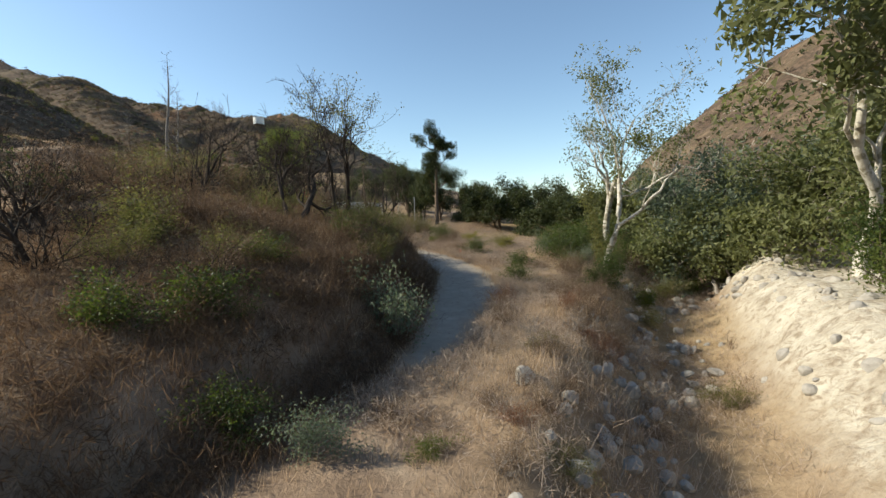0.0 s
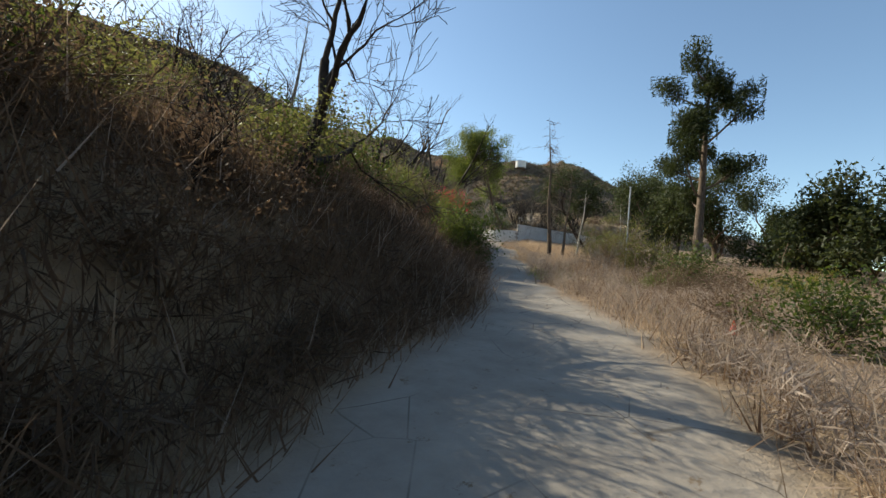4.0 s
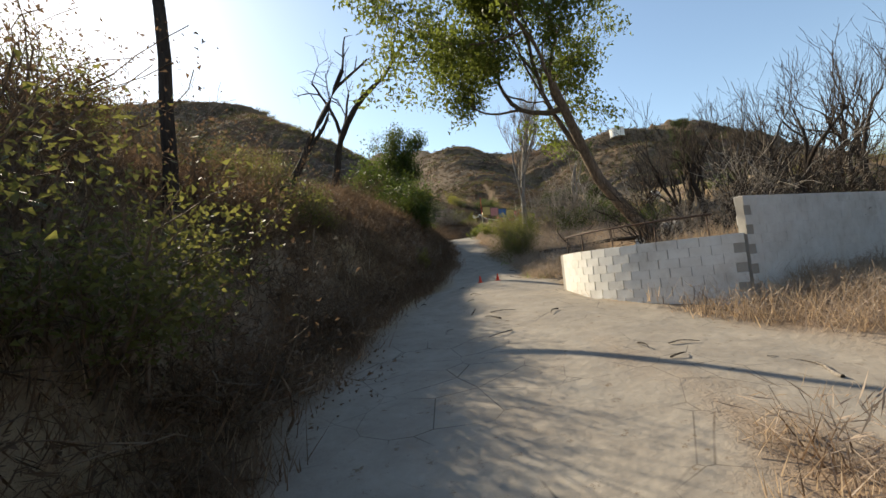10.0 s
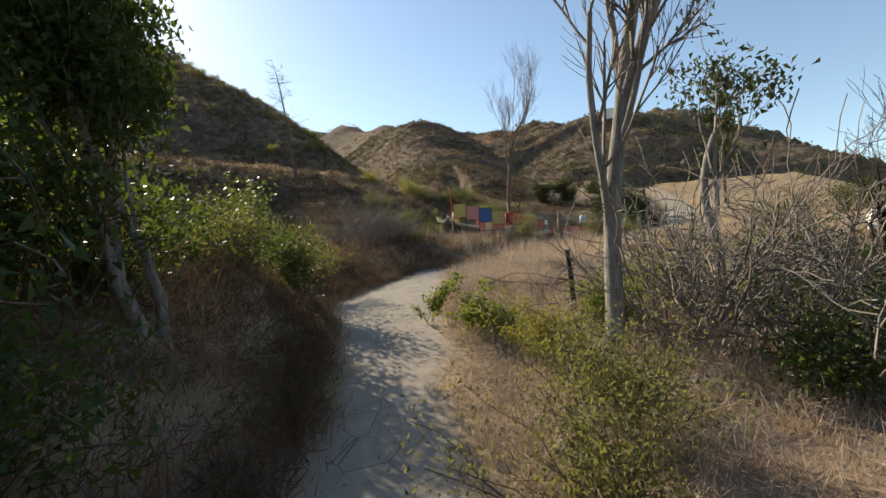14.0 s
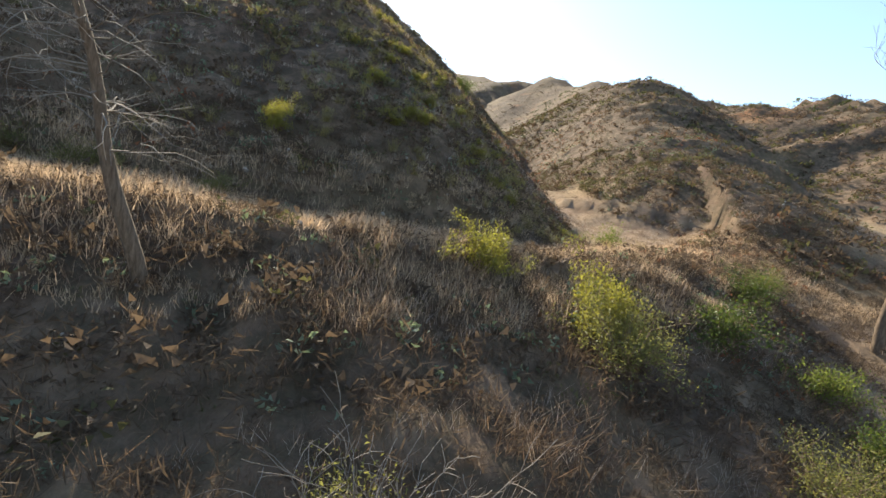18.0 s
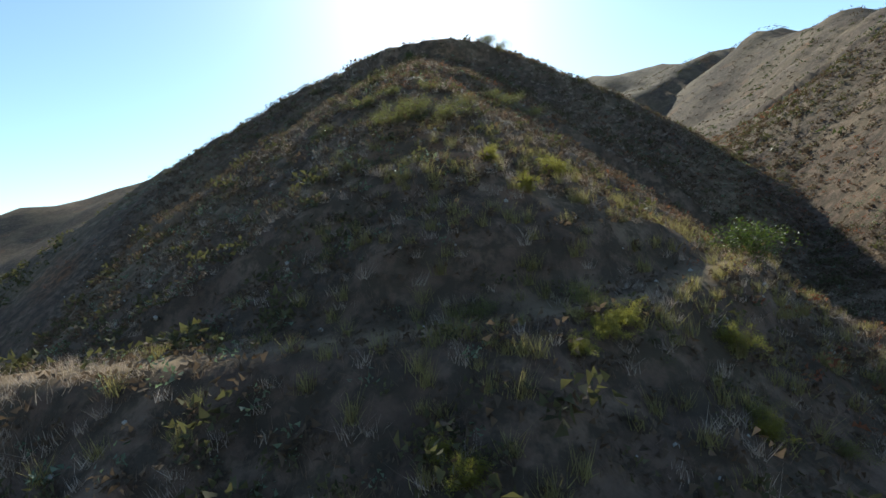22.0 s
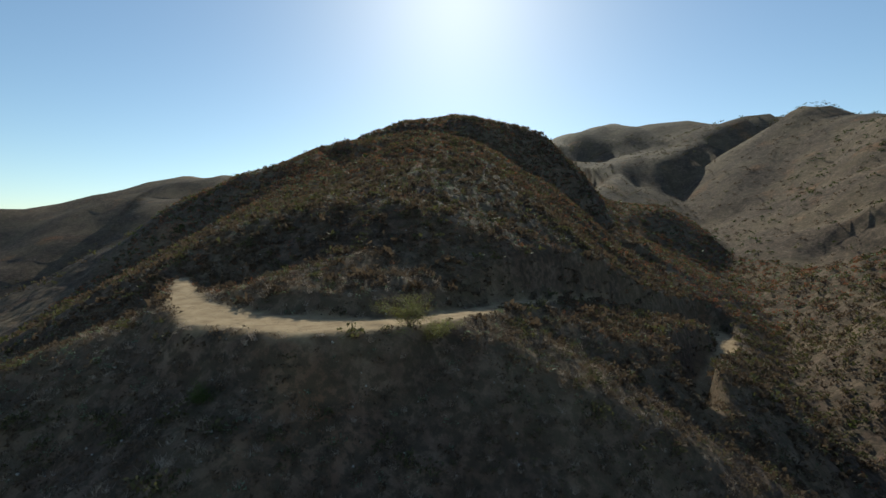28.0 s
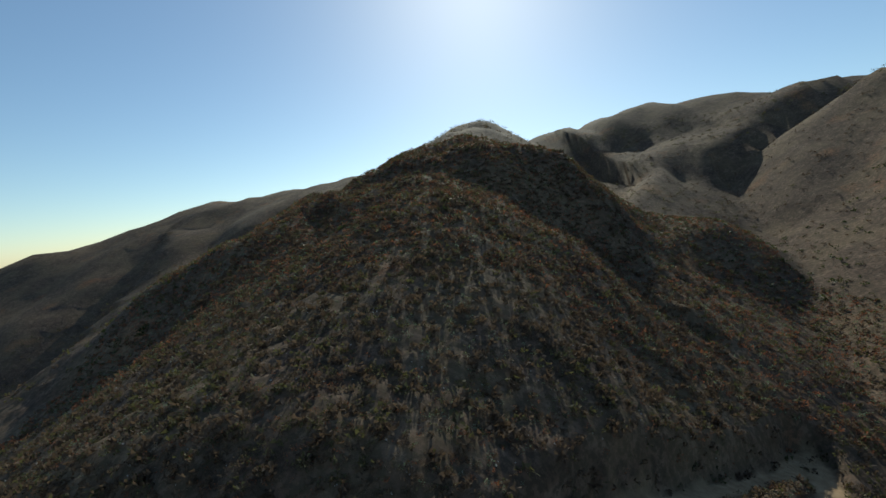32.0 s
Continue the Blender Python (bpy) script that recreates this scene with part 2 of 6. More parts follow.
class Nodes:
    """Short words for wiring a node tree."""

    def __init__(self, nt, out):
        self.nt, self.out = nt, out

    def put(self, kind, **inputs):
        n = self.nt.nodes.new("ShaderNode" + kind)
        for key, value in inputs.items():
            self.feed(n, key.replace("_", " "), value)
        return n

    def feed(self, n, key, value):
        socket = n.inputs[int(key)] if key.isdigit() else n.inputs[key]
        if hasattr(value, "is_linked") or hasattr(value, "links"):
            self.nt.links.new(value, socket)
        else:
            socket.default_value = value

    def noise(self, scale, detail=4.0, rough=0.6, vector=None, dist=0.0):
        n = self.put("TexNoise", Scale=scale, Detail=detail, Roughness=rough, Distortion=dist)
        self.nt.links.new(vector or self.place(), n.inputs["Vector"])
        return n.outputs["Fac"]

    def place(self):
        return self.put("NewGeometry").outputs["Position"]

    def local(self):
        return self.put("TexCoord").outputs["Object"]

    def ramp(self, fac, stops):
        n = self.put("ValToRGB", Fac=fac)
        while len(n.color_ramp.elements) < len(stops):
            n.color_ramp.elements.new(0.5)
        for e, (p, c) in zip(n.color_ramp.elements, stops):
            e.position, e.color = p, (*c, 1) if len(c) == 3 else c
        return n.outputs["Color"]

    def mix(self, fac, a, b, kind="MIX"):
        n = self.put("MixRGB")
        n.blend_type = kind
        for k, v in enumerate((fac, a, b)):
            if isinstance(v, tuple) and len(v) == 3:
                v = (*v, 1)
            self.feed(n, str(k), v)
        return n.outputs["Color"]

    def math(self, op, a, b=0.5, clamp=False):
        n = self.put("Math")
        n.operation, n.use_clamp = op, clamp
        self.feed(n, "0", a)
        self.feed(n, "1", b)
        return n.outputs[0]

    def attr(self, name):
        n = self.put("Attribute")
        n.attribute_name = name
        s = self.put("SeparateColor", Color=n.outputs["Color"])
        return s.outputs["Red"], s.outputs["Green"], s.outputs["Blue"]

    def random(self):
        return self.put("ObjectInfo").outputs["Random"]

    def island(self):
        return self.put("NewGeometry").outputs["Random Per Island"]

    def bump(self, height, strength, distance):
        return self.put("Bump", Height=height, Strength=strength, Distance=distance).outputs["Normal"]

    def surface(self, colour, rough=0.8, normal=None, metal=0.0, spec=0.3, thin=0.0, thin_colour=None):
        b = self.put("BsdfPrincipled", Roughness=rough, Metallic=metal)
        self.feed(b, "Specular IOR Level", spec)
        self.feed(b, "Base Color", (*colour, 1) if isinstance(colour, tuple) and len(colour) == 3 else colour)
        if normal is not None:
            self.feed(b, "Normal", normal)
        shader = b.outputs[0]
        if thin:
            t = self.put("BsdfTranslucent")
            c = colour if thin_colour is None else thin_colour
            self.feed(t, "Color", (*c, 1) if isinstance(c, tuple) and len(c) == 3 else c)
            n = self.put("MixShader", Fac=thin)
            self.nt.links.new(shader, n.inputs[1])
            self.nt.links.new(t.outputs[0], n.inputs[2])
            shader = n.outputs[0]
        self.nt.links.new(shader, self.out.inputs[0])


def make_ground(n):
    bare, rock, hill = n.attr("cover")
    p = n.place()
    big, mid, fine = n.noise(0.06, 3), n.noise(0.7, 5, 0.65), n.noise(9, 5, 0.7)
    soil = n.ramp(mid, [(0.25, (0.13, 0.088, 0.06)), (0.5, (0.25, 0.175, 0.12)), (0.75, (0.38, 0.285, 0.2))])
    brush = n.ramp(n.noise(0.33, 6, 0.72), [(0.3, (0.058, 0.04, 0.03)), (0.48, (0.125, 0.083, 0.06)), (0.6, (0.165, 0.115, 0.082)), (0.75, (0.22, 0.16, 0.11))])
    spots = n.ramp(n.noise(0.21, 5, 0.8), [(0.54, (0, 0, 0)), (0.66, (1, 1, 1))])
    brush = n.mix(spots, brush, (0.078, 0.06, 0.042))
    rust = n.ramp(n.noise(0.045, 3, 0.5), [(0.60, (0, 0, 0)), (0.72, (0.6, 0.6, 0.6))])
    brush = n.mix(rust, brush, (0.27, 0.12, 0.055))
    shrubs = n.ramp(n.noise(1.15, 4, 0.7), [(0.44, (1, 1, 1)), (0.56, (0, 0, 0))])
    brush = n.mix(n.mix(0.75, (0, 0, 0), shrubs), brush, n.ramp(big, [(0.4, (0.05, 0.04, 0.028)), (0.6, (0.056, 0.046, 0.032))]))
    earth = n.mix(hill, soil, brush)
    straw = n.ramp(big, [(0.42, (0, 0, 0)), (0.6, (0.6, 0.6, 0.6))])
    straw = n.mix(n.math("MULTIPLY", hill, 0.75), straw, (0, 0, 0))
    earth = n.mix(straw, earth, n.ramp(fine, [(0.3, (0.22, 0.155, 0.08)), (0.7, (0.43, 0.32, 0.17))]))
    track = n.ramp(n.noise(1.6, 6, 0.7), [(0.25, (0.225, 0.192, 0.160)), (0.5, (0.285, 0.247, 0.205)), (0.75, (0.345, 0.304, 0.254))])
    litter = n.ramp(n.noise(5.5, 5, 0.75), [(0.60, (0, 0, 0)), (0.70, (1, 1, 1))])
    track = n.mix(litter, track, (0.17, 0.125, 0.085))
    track = n.mix(hill, track, n.ramp(mid, [(0.3, (0.24, 0.16, 0.09)), (0.7, (0.44, 0.32, 0.19))]))
    crack = n.put("TexVoronoi", Scale=1.3)
    crack.feature = "DISTANCE_TO_EDGE"
    warp = n.put("VectorMath")
    warp.operation = "ADD"
    wob = n.put("TexNoise", Scale=1.3, Detail=7.0, Roughness=0.65)
    n.nt.links.new(p, warp.inputs[0])
    n.nt.links.new(wob.outputs["Color"], warp.inputs[1])
    n.nt.links.new(warp.outputs[0], crack.inputs["Vector"])
    line = n.ramp(crack.outputs["Distance"], [(0.002, (1, 1, 1)), (0.012, (0, 0, 0))])
    track = n.mix(n.mix(n.ramp(n.noise(0.5, 2), [(0.46, (0, 0, 0)), (0.60, (0.9, 0.9, 0.9))]), (0, 0, 0), line), track, (0.06, 0.05, 0.04))
    earth = n.mix(bare, earth, track)
    cliff = n.ramp(n.noise(1.1, 7, 0.7, dist=0.6), [(0.22, (0.20, 0.155, 0.11)), (0.42, (0.40, 0.345, 0.27)), (0.6, (0.53, 0.475, 0.385)), (0.8, (0.62, 0.575, 0.49))])
    joint = n.put("TexVoronoi", Scale=2.6)
    joint.feature = "DISTANCE_TO_EDGE"
    n.nt.links.new(warp.outputs[0], joint.inputs["Vector"])
    gap = n.ramp(joint.outputs["Distance"], [(0.0, (0, 0, 0)), (0.2, (1, 1, 1))])
    dirt = n.ramp(n.noise(2.6, 6, 0.75, dist=1.2), [(0.50, (0, 0, 0)), (0.62, (0.85, 0.85, 0.85))])
    cliff = n.mix(dirt, cliff, (0.24, 0.185, 0.13))
    earth = n.mix(rock, earth, cliff)
    relief = n.mix(0.5, fine, n.noise(2.4, 6, 0.75))
    relief = n.mix(n.math("MULTIPLY", rock, 0.2), relief, gap)
    relief = n.mix(n.math("MULTIPLY", bare, 0.82), relief, n.noise(0.9, 4, 0.55))
    n.surface(earth, 0.95, n.bump(relief, 0.8, 0.14), spec=0.1)


def leafy(low, high, back, gloss=0.55, thin=0.45):
    def build(n):
        c = n.mix(n.island(), low, high)
        c = n.mix(n.math("MULTIPLY", n.random(), 0.35), c, tuple(0.6 * v for v in low))
        n.surface(c, gloss, spec=0.2, thin=thin, thin_colour=n.mix(n.island(), tuple(0.75 * v for v in back), back))
    return build


def barky(dark, light, scale=6.0, patches=None):
    def build(n):
        c = n.put("Mapping", Scale=(1, 1, 0.18))
        n.nt.links.new(n.local(), c.inputs["Vector"])
        grain = n.noise(scale * 2.5, 6, 0.7, c.outputs[0])
        col = n.ramp(grain, [(0.3, dark), (0.68, light)])
        if patches:
            col = n.mix(n.ramp(n.noise(3.0, 4, 0.6, n.local()), [(0.52, (0, 0, 0)), (0.6, (1, 1, 1))]), col, patches)
        n.surface(col, 0.9, n.bump(grain, 0.7, 0.03), spec=0.15)
    return build


def plain(colour, rough=0.6, wear=None, metal=0.0, scale=5.0, amount=0.5):
    def build(n):
        g = n.noise(scale, 6, 0.7)
        c = n.mix(n.ramp(g, [(0.45, (0, 0, 0)), (0.75, (amount,) * 3)]), colour, wear or tuple(0.55 * v for v in colour))
        n.surface(c, rough, n.bump(n.noise(scale * 6, 4), 0.2, 0.01), metal)
    return build


GROUND = material("ground", make_ground)
BARK_DARK = material("charred bark", barky((0.018, 0.014, 0.012), (0.075, 0.058, 0.045)))
BARK_BROWN = material("brown bark", barky((0.06, 0.042, 0.03), (0.22, 0.165, 0.12)))
BARK_GREY = material("grey bark", barky((0.12, 0.105, 0.09), (0.36, 0.32, 0.28)))
BARK_WHITE = material("pale mottled bark", barky((0.38, 0.34, 0.28), (0.66, 0.62, 0.54), 4.0, (0.25, 0.22, 0.16)))
TWIG_GREY = material("bare grey twigs", barky((0.13, 0.11, 0.095), (0.30, 0.26, 0.22)))
TWIG_BROWN = material("dry brown twigs", barky((0.10, 0.07, 0.05), (0.26, 0.19, 0.13)))
LEAF_SYCAMORE = material("sycamore leaves", leafy((0.10, 0.115, 0.05), (0.22, 0.225, 0.105), (0.26, 0.28, 0.09)))
LEAF_OAK = material("oak leaves", leafy((0.032, 0.042, 0.018), (0.075, 0.085, 0.034), (0.10, 0.12, 0.03), thin=0.3))
LEAF_BRIGHT = material("bright green leaves", leafy((0.055, 0.078, 0.02), (0.135, 0.158, 0.045), (0.24, 0.28, 0.05)))
LEAF_DARK = material("dark glossy leaves", leafy((0.03, 0.05, 0.016), (0.075, 0.10, 0.03), (0.15, 0.20, 0.03), gloss=0.5, thin=0.35))
LEAF_OLIVE = material("olive shrub leaves", leafy((0.07, 0.075, 0.03), (0.16, 0.155, 0.06), (0.27, 0.26, 0.07)))
LEAF_YELLOW = material("yellow green leaves", leafy((0.12, 0.12, 0.028), (0.23, 0.21, 0.05), (0.38, 0.35, 0.06)))
LEAF_GREYGREEN = material("grey green leaves", leafy((0.10, 0.125, 0.085), (0.21, 0.24, 0.17), (0.24, 0.30, 0.15), thin=0.35))
LEAF_BROWN = material("dead brown leaves", leafy((0.085, 0.055, 0.036), (0.19, 0.13, 0.085), (0.24, 0.15, 0.09), 0.8, 0.35))
LEAF_RUST = material("rust red brush", leafy((0.15, 0.06, 0.036), (0.28, 0.12, 0.065), (0.34, 0.14, 0.07), 0.8, 0.35))
LEAF_PINE = material("pine needles", leafy((0.022, 0.034, 0.014), (0.065, 0.075, 0.026), (0.10, 0.12, 0.03), 0.6, 0.25))
PETAL = material("magenta red bracts", leafy((0.50, 0.015, 0.06), (0.74, 0.035, 0.13), (0.9, 0.04, 0.13), 0.6, 0.5))
STRAW = material("golden dry grass", leafy((0.38, 0.27, 0.175), (0.64, 0.49, 0.345), (0.65, 0.47, 0.31), 0.75, 0.45))
LEAF_HILL = material("brown hill brush", leafy((0.065, 0.045, 0.032), (0.16, 0.115, 0.08), (0.17, 0.115, 0.07), 0.85, 0.3))
LEAF_HILL_GREEN = material("dark olive hill brush", leafy((0.05, 0.046, 0.025), (0.12, 0.108, 0.055), (0.15, 0.14, 0.05), 0.8, 0.3))
STRAW_PALE = material("pale dry stems", leafy((0.31, 0.235, 0.185), (0.56, 0.455, 0.37), (0.48, 0.375, 0.28), 0.8, 0.35))
STRAW_BROWN = material("brown dry brush", leafy((0.115, 0.075, 0.05), (0.27, 0.185, 0.12), (0.32, 0.2, 0.12), 0.8, 0.35))
STRAW_HILL = material("dull dry hill grass", leafy((0.10, 0.068, 0.05), (0.22, 0.155, 0.115), (0.22, 0.15, 0.10), 0.85, 0.3))
TUSSOCK = material("yellow green bunch grass", leafy((0.16, 0.13, 0.055), (0.33, 0.27, 0.12), (0.38, 0.32, 0.12), 0.8, 0.45))
GREEN_GRASS = material("green weeds", leafy((0.12, 0.15, 0.04), (0.26, 0.28, 0.09), (0.38, 0.42, 0.10)))


def make_block(n):
    c = n.ramp(n.noise(2.2, 6, 0.7), [(0.3, (0.62, 0.58, 0.52)), (0.6, (0.76, 0.73, 0.68)), (0.8, (0.80, 0.78, 0.73))])
    c = n.mix(n.math("MULTIPLY", n.random(), 0.07), c, (0.45, 0.42, 0.38))
    stain = n.ramp(n.noise(0.8, 5, 0.7), [(0.56, (0, 0, 0)), (0.72, (0.5, 0.5, 0.5))])
    n.surface(n.mix(stain, c, (0.36, 0.30, 0.24)), 0.9, n.bump(n.noise(60, 4, 0.7), 0.35, 0.01), spec=0.15)


BLOCK = material("painted concrete block", make_block)
MORTAR = material("mortar", plain((0.36, 0.33, 0.29), 0.95, (0.25, 0.22, 0.19)))
RUSTY = material("rusted pipe", plain((0.06, 0.042, 0.035), 0.7, (0.16, 0.075, 0.035), 0.4, 12))
GALV = material("galvanised pipe", plain((0.48, 0.50, 0.52), 0.45, (0.30, 0.29, 0.28), 0.7, 8))
STONE = material("grey broken rock", plain((0.36, 0.33, 0.29), 0.95, (0.17, 0.145, 0.12), 0.0, 2.5, 0.8))
PALE_STONE = material("pale building stone", plain((0.48, 0.45, 0.40), 0.95, (0.25, 0.22, 0.18), 0.0, 2.5, 0.8))
STONE_DARK = material("grey stone", plain((0.30, 0.28, 0.25), 0.95, (0.16, 0.14, 0.12), 0.0, 3.0, 0.8))
CONE = material("orange plastic", plain((0.80, 0.05, 0.02), 0.5, (0.5, 0.03, 0.015)))
WOOD_WEATHERED = material("weathered wood", barky((0.11, 0.08, 0.055), (0.27, 0.20, 0.145)))
PAINT = {k: material("weathered %s paint" % k, plain(c, 0.6, w, 0.0, 2.2, 0.85)) for k, c, w in (
    ("yellow", (0.52, 0.38, 0.12), (0.33, 0.24, 0.10)), ("red", (0.42, 0.035, 0.03), (0.25, 0.05, 0.04)), ("pink", (0.56, 0.22, 0.20), (0.42, 0.17, 0.15)),
    ("blue", (0.04, 0.12, 0.30), (0.07, 0.10, 0.18)), ("white", (0.74, 0.73, 0.69), (0.45, 0.40, 0.34)), ("sky", (0.26, 0.42, 0.55), (0.3, 0.36, 0.4)),
    ("green", (0.04, 0.13, 0.06), (0.10, 0.10, 0.06)), ("cream", (0.62, 0.55, 0.38), (0.42, 0.35, 0.24)))}
STEEL = material("bare sheet steel", plain((0.55, 0.56, 0.57), 0.25, (0.35, 0.30, 0.26), 0.9, 4))


# ---- building helpers ----
def mesh_of(name, verts, faces, mat, smooth=False):
    """A mesh from arrays: verts n x 3, faces m x 3 or m x 4 (or a list of such arrays)."""
    me = bpy.data.meshes.new(name)
    verts = np.asarray(verts, np.float32).reshape(-1, 3)
    blocks = [np.asarray(f, np.int32) for f in (faces if isinstance(faces, list) else [faces]) if len(f)]
    me.vertices.add(len(verts))
    me.vertices.foreach_set("co", verts.ravel())
    total = sum(f.size for f in blocks)
    me.loops.add(total)
    me.loops.foreach_set("vertex_index", np.concatenate([f.ravel() for f in blocks]))
    sizes = np.concatenate([np.full(len(f), f.shape[1], np.int32) for f in blocks])
    me.polygons.add(len(sizes))
    me.polygons.foreach_set("loop_start", np.concatenate([[0], np.cumsum(sizes)[:-1]]).astype(np.int32))
    me.polygons.foreach_set("use_smooth", np.full(len(sizes), smooth))
    me.update(calc_edges=True)
    me.materials.append(mat)
    return me


def part(name, me, parent=None, label="", m=None, kind=""):
    ob = new(name, me)
    if parent is not None:
        ob.parent = parent
    if m is not None:
        ob.matrix_basis = m
    return tagged(ob, label, kind=kind)


def thing(name, label, category, group="", m=None, kind=""):
    ob = new(name)
    ob.empty_display_size = 0.2
    if m is not None:
        ob.matrix_basis = m
    return tagged(ob, label, category, group, kind)


def bm_mesh(name, bm, mat, smooth=False):
    me = bpy.data.meshes.new(name)
    bmesh.ops.recalc_face_normals(bm, faces=bm.faces)
    bm.to_mesh(me)
    bm.free()
    me.materials.append(mat)
    if smooth:
        me.polygons.foreach_set("use_smooth", np.full(len(me.polygons), True))
    return me


def tubes(paths, sides=5, twist=0.0):
    """Tapered tubes: paths of (points n x 3, radii n). Returns verts and faces."""
    vs, fs, base = [], [], 0
    for pts, rad in paths:
        pts, rad = np.asarray(pts, float), np.asarray(rad, float)
        k = sides if rad[0] > 0.02 else 3
        d = np.gradient(pts, axis=0)
        d /= np.linalg.norm(d, axis=1)[:, None] + 1e-9
        ref = np.where(np.abs(d[:, 2:3]) > 0.9, [[1.0, 0, 0]], [[0, 0, 1.0]])
        a = np.cross(d, ref)
        a /= np.linalg.norm(a, axis=1)[:, None] + 1e-9
        b = np.cross(d, a)
        ang = np.arange(k) * 2 * np.pi / k
        ring = pts[:, None] + rad[:, None, None] * (np.cos(ang)[None, :, None] * a[:, None] + np.sin(ang)[None, :, None] * b[:, None])
        n = len(pts)
        vs.append(ring.reshape(-1, 3))
        i, j = np.meshgrid(np.arange(n - 1), np.arange(k), indexing="ij")
        q = np.stack([i * k + j, i * k + (j + 1) % k, (i + 1) * k + (j + 1) % k, (i + 1) * k + j], -1).reshape(-1, 4)
        fs.append(q + base)
        base += n * k
    if not vs:
        return np.zeros((0, 3)), np.zeros((0, 4), int)
    return np.concatenate(vs), np.concatenate(fs)


def unit(v):
    return v / (np.linalg.norm(v) + 1e-9)


def grow(r, start, way, length, radius, depth, out, spread=0.6, wander=0.18, up=0.06, kids=(3, 5), shrink=0.62, taper=0.55, level=0):
    """One limb with its branches, added to out as (points, radii, level)."""
    n = (3, 5)[depth] if depth < 2 else 8
    p, d, pts = np.array(start, float), unit(np.array(way, float)), [np.array(start, float)]
    for k in range(n):
        d = unit(d + r.normal(0, wander, 3) + np.array([0, 0, up]))
        p = p + d * length / n
        pts.append(p)
    pts = np.array(pts)
    rad = radius * (1 - (1 - taper) * np.linspace(0, 1, n + 1))
    if depth == 0:
        rad[-1] *= 0.25
    out.append((pts, rad, level))
    if depth > 0:
        for c in range(r.integers(kids[0], kids[1] + 1)):
            f = r.uniform(0.35, 1.0) if c else 1.0
            i = min(int(f * n), n)
            side = unit(r.normal(0, 1, 3))
            w = unit(unit(pts[i] - pts[max(i - 1, 0)]) + spread * r.uniform(0.6, 1.5) * side)
            grow(r, pts[i], w, length * shrink * r.uniform(0.7, 1.2), rad[i] * r.uniform(0.5, 0.75), depth - 1, out, spread, wander, up, kids, shrink, taper, level + 1)
    return out


def leaves(r, centres, count, spread, size, flat=0.0, droop=0.0, ratio=1.9):
    """A cloud of small folded leaves about each centre: verts and faces."""
    centres = np.asarray(centres, float)
    c = np.repeat(centres, count, 0)
    n = len(c)
    off = np.clip(r.normal(0, 1, (n, 3)), -1.7, 1.7) * spread
    off[:, 2] *= 1 - flat
    c = c + off
    a = r.normal(0, 1, (n, 3))
    a[:, 2] -= droop
    a /= np.linalg.norm(a, axis=1)[:, None]
    b = np.cross(a, r.normal(0, 1, (n, 3)))
    b /= np.linalg.norm(b, axis=1)[:, None] + 1e-9
    s = size * r.uniform(0.6, 1.35, (n, 1))
    v = np.stack([c - a * s * ratio * 0.45 - b * s * 0.2, c + b * s * 0.75, c + a * s * ratio * 0.65 - b * s * 0.15], 1).reshape(-1, 3)
    f = np.arange(3 * n).reshape(-1, 3)
    return v, f


def blades(r, places, count, spread, height, width, lean=0.35, heads=False):
    """Tufts of upright tapering blades at the places given."""
    c = np.repeat(np.asarray(places, float), count, 0)
    n = len(c)
    hs = np.repeat(np.broadcast_to(height, (len(places),)), count) * r.uniform(0.45, 1.15, n)
    sp = np.repeat(np.broadcast_to(spread, (len(places),)), count)
    c = c + np.c_[r.normal(0, 1, (n, 2)) * sp[:, None], np.full(n, -0.03)]
    ang = r.uniform(0, 2 * np.pi, n)
    w = np.c_[np.cos(ang), np.sin(ang), np.zeros(n)] * width * r.uniform(0.6, 1.4, (n, 1))
    tilt = r.normal(0, lean, (n, 2)) * hs[:, None]
    tip = c + np.c_[tilt, hs]
    v = np.stack([c - w * 1.3, c + w * 1.3, tip], 1).reshape(-1, 3)
    return v, np.arange(3 * n).reshape(-1, 3)


def top(x, y):
    return float(land(np.array([x]), np.array([y]))[0][0])


# ---- the ground, one sheet out to the horizon ----
def spaced(marks, far, growth):
    """Grid lines: marks of (from, cell), the last one an end; beyond them cells grow out to far."""
    mid = [v for (lo, cell), (hi, _) in zip(marks, marks[1:]) for v in np.arange(lo, hi - cell / 2, cell)] + [marks[-1][0]]
    s, right = marks[-2][1], [mid[-1]]
    while right[-1] < far:
        s *= growth
        right.append(right[-1] + s)
    s, left = marks[0][1], [mid[0]]
    while left[-1] > -far:
        s *= growth
        left.append(left[-1] - s)
    return np.array(left[:0:-1] + mid + right[1:])


def build_ground():
    xs = spaced([(-8, 0.54), (128, 0.9), (205, 0)], 3500, 1.06)
    ys = spaced([(-14, 0.54), (108, 0.8), (215, 0)], 3500, 1.06)
    gx, gy = np.meshgrid(xs, ys)
    h, bare, rock, hill = land(gx, gy)
    nx, ny = len(xs), len(ys)
    i, j = np.meshgrid(np.arange(nx - 1), np.arange(ny - 1))
    a = (j * nx + i).ravel()
    me = mesh_of("ground", np.stack([gx, gy, h], -1).reshape(-1, 3), np.stack([a, a + 1, a + nx + 1, a + nx], -1), GROUND, True)
    col = me.color_attributes.new("cover", "FLOAT_COLOR", "POINT")
    col.data.foreach_set("color", np.stack([bare, rock, hill, np.ones_like(h)], -1).astype(np.float32).ravel())
    tagged(new("ground", me), "dry brown canyon ground with a pale dirt track and brush covered hills", "ground", kind="structure")


build_ground()


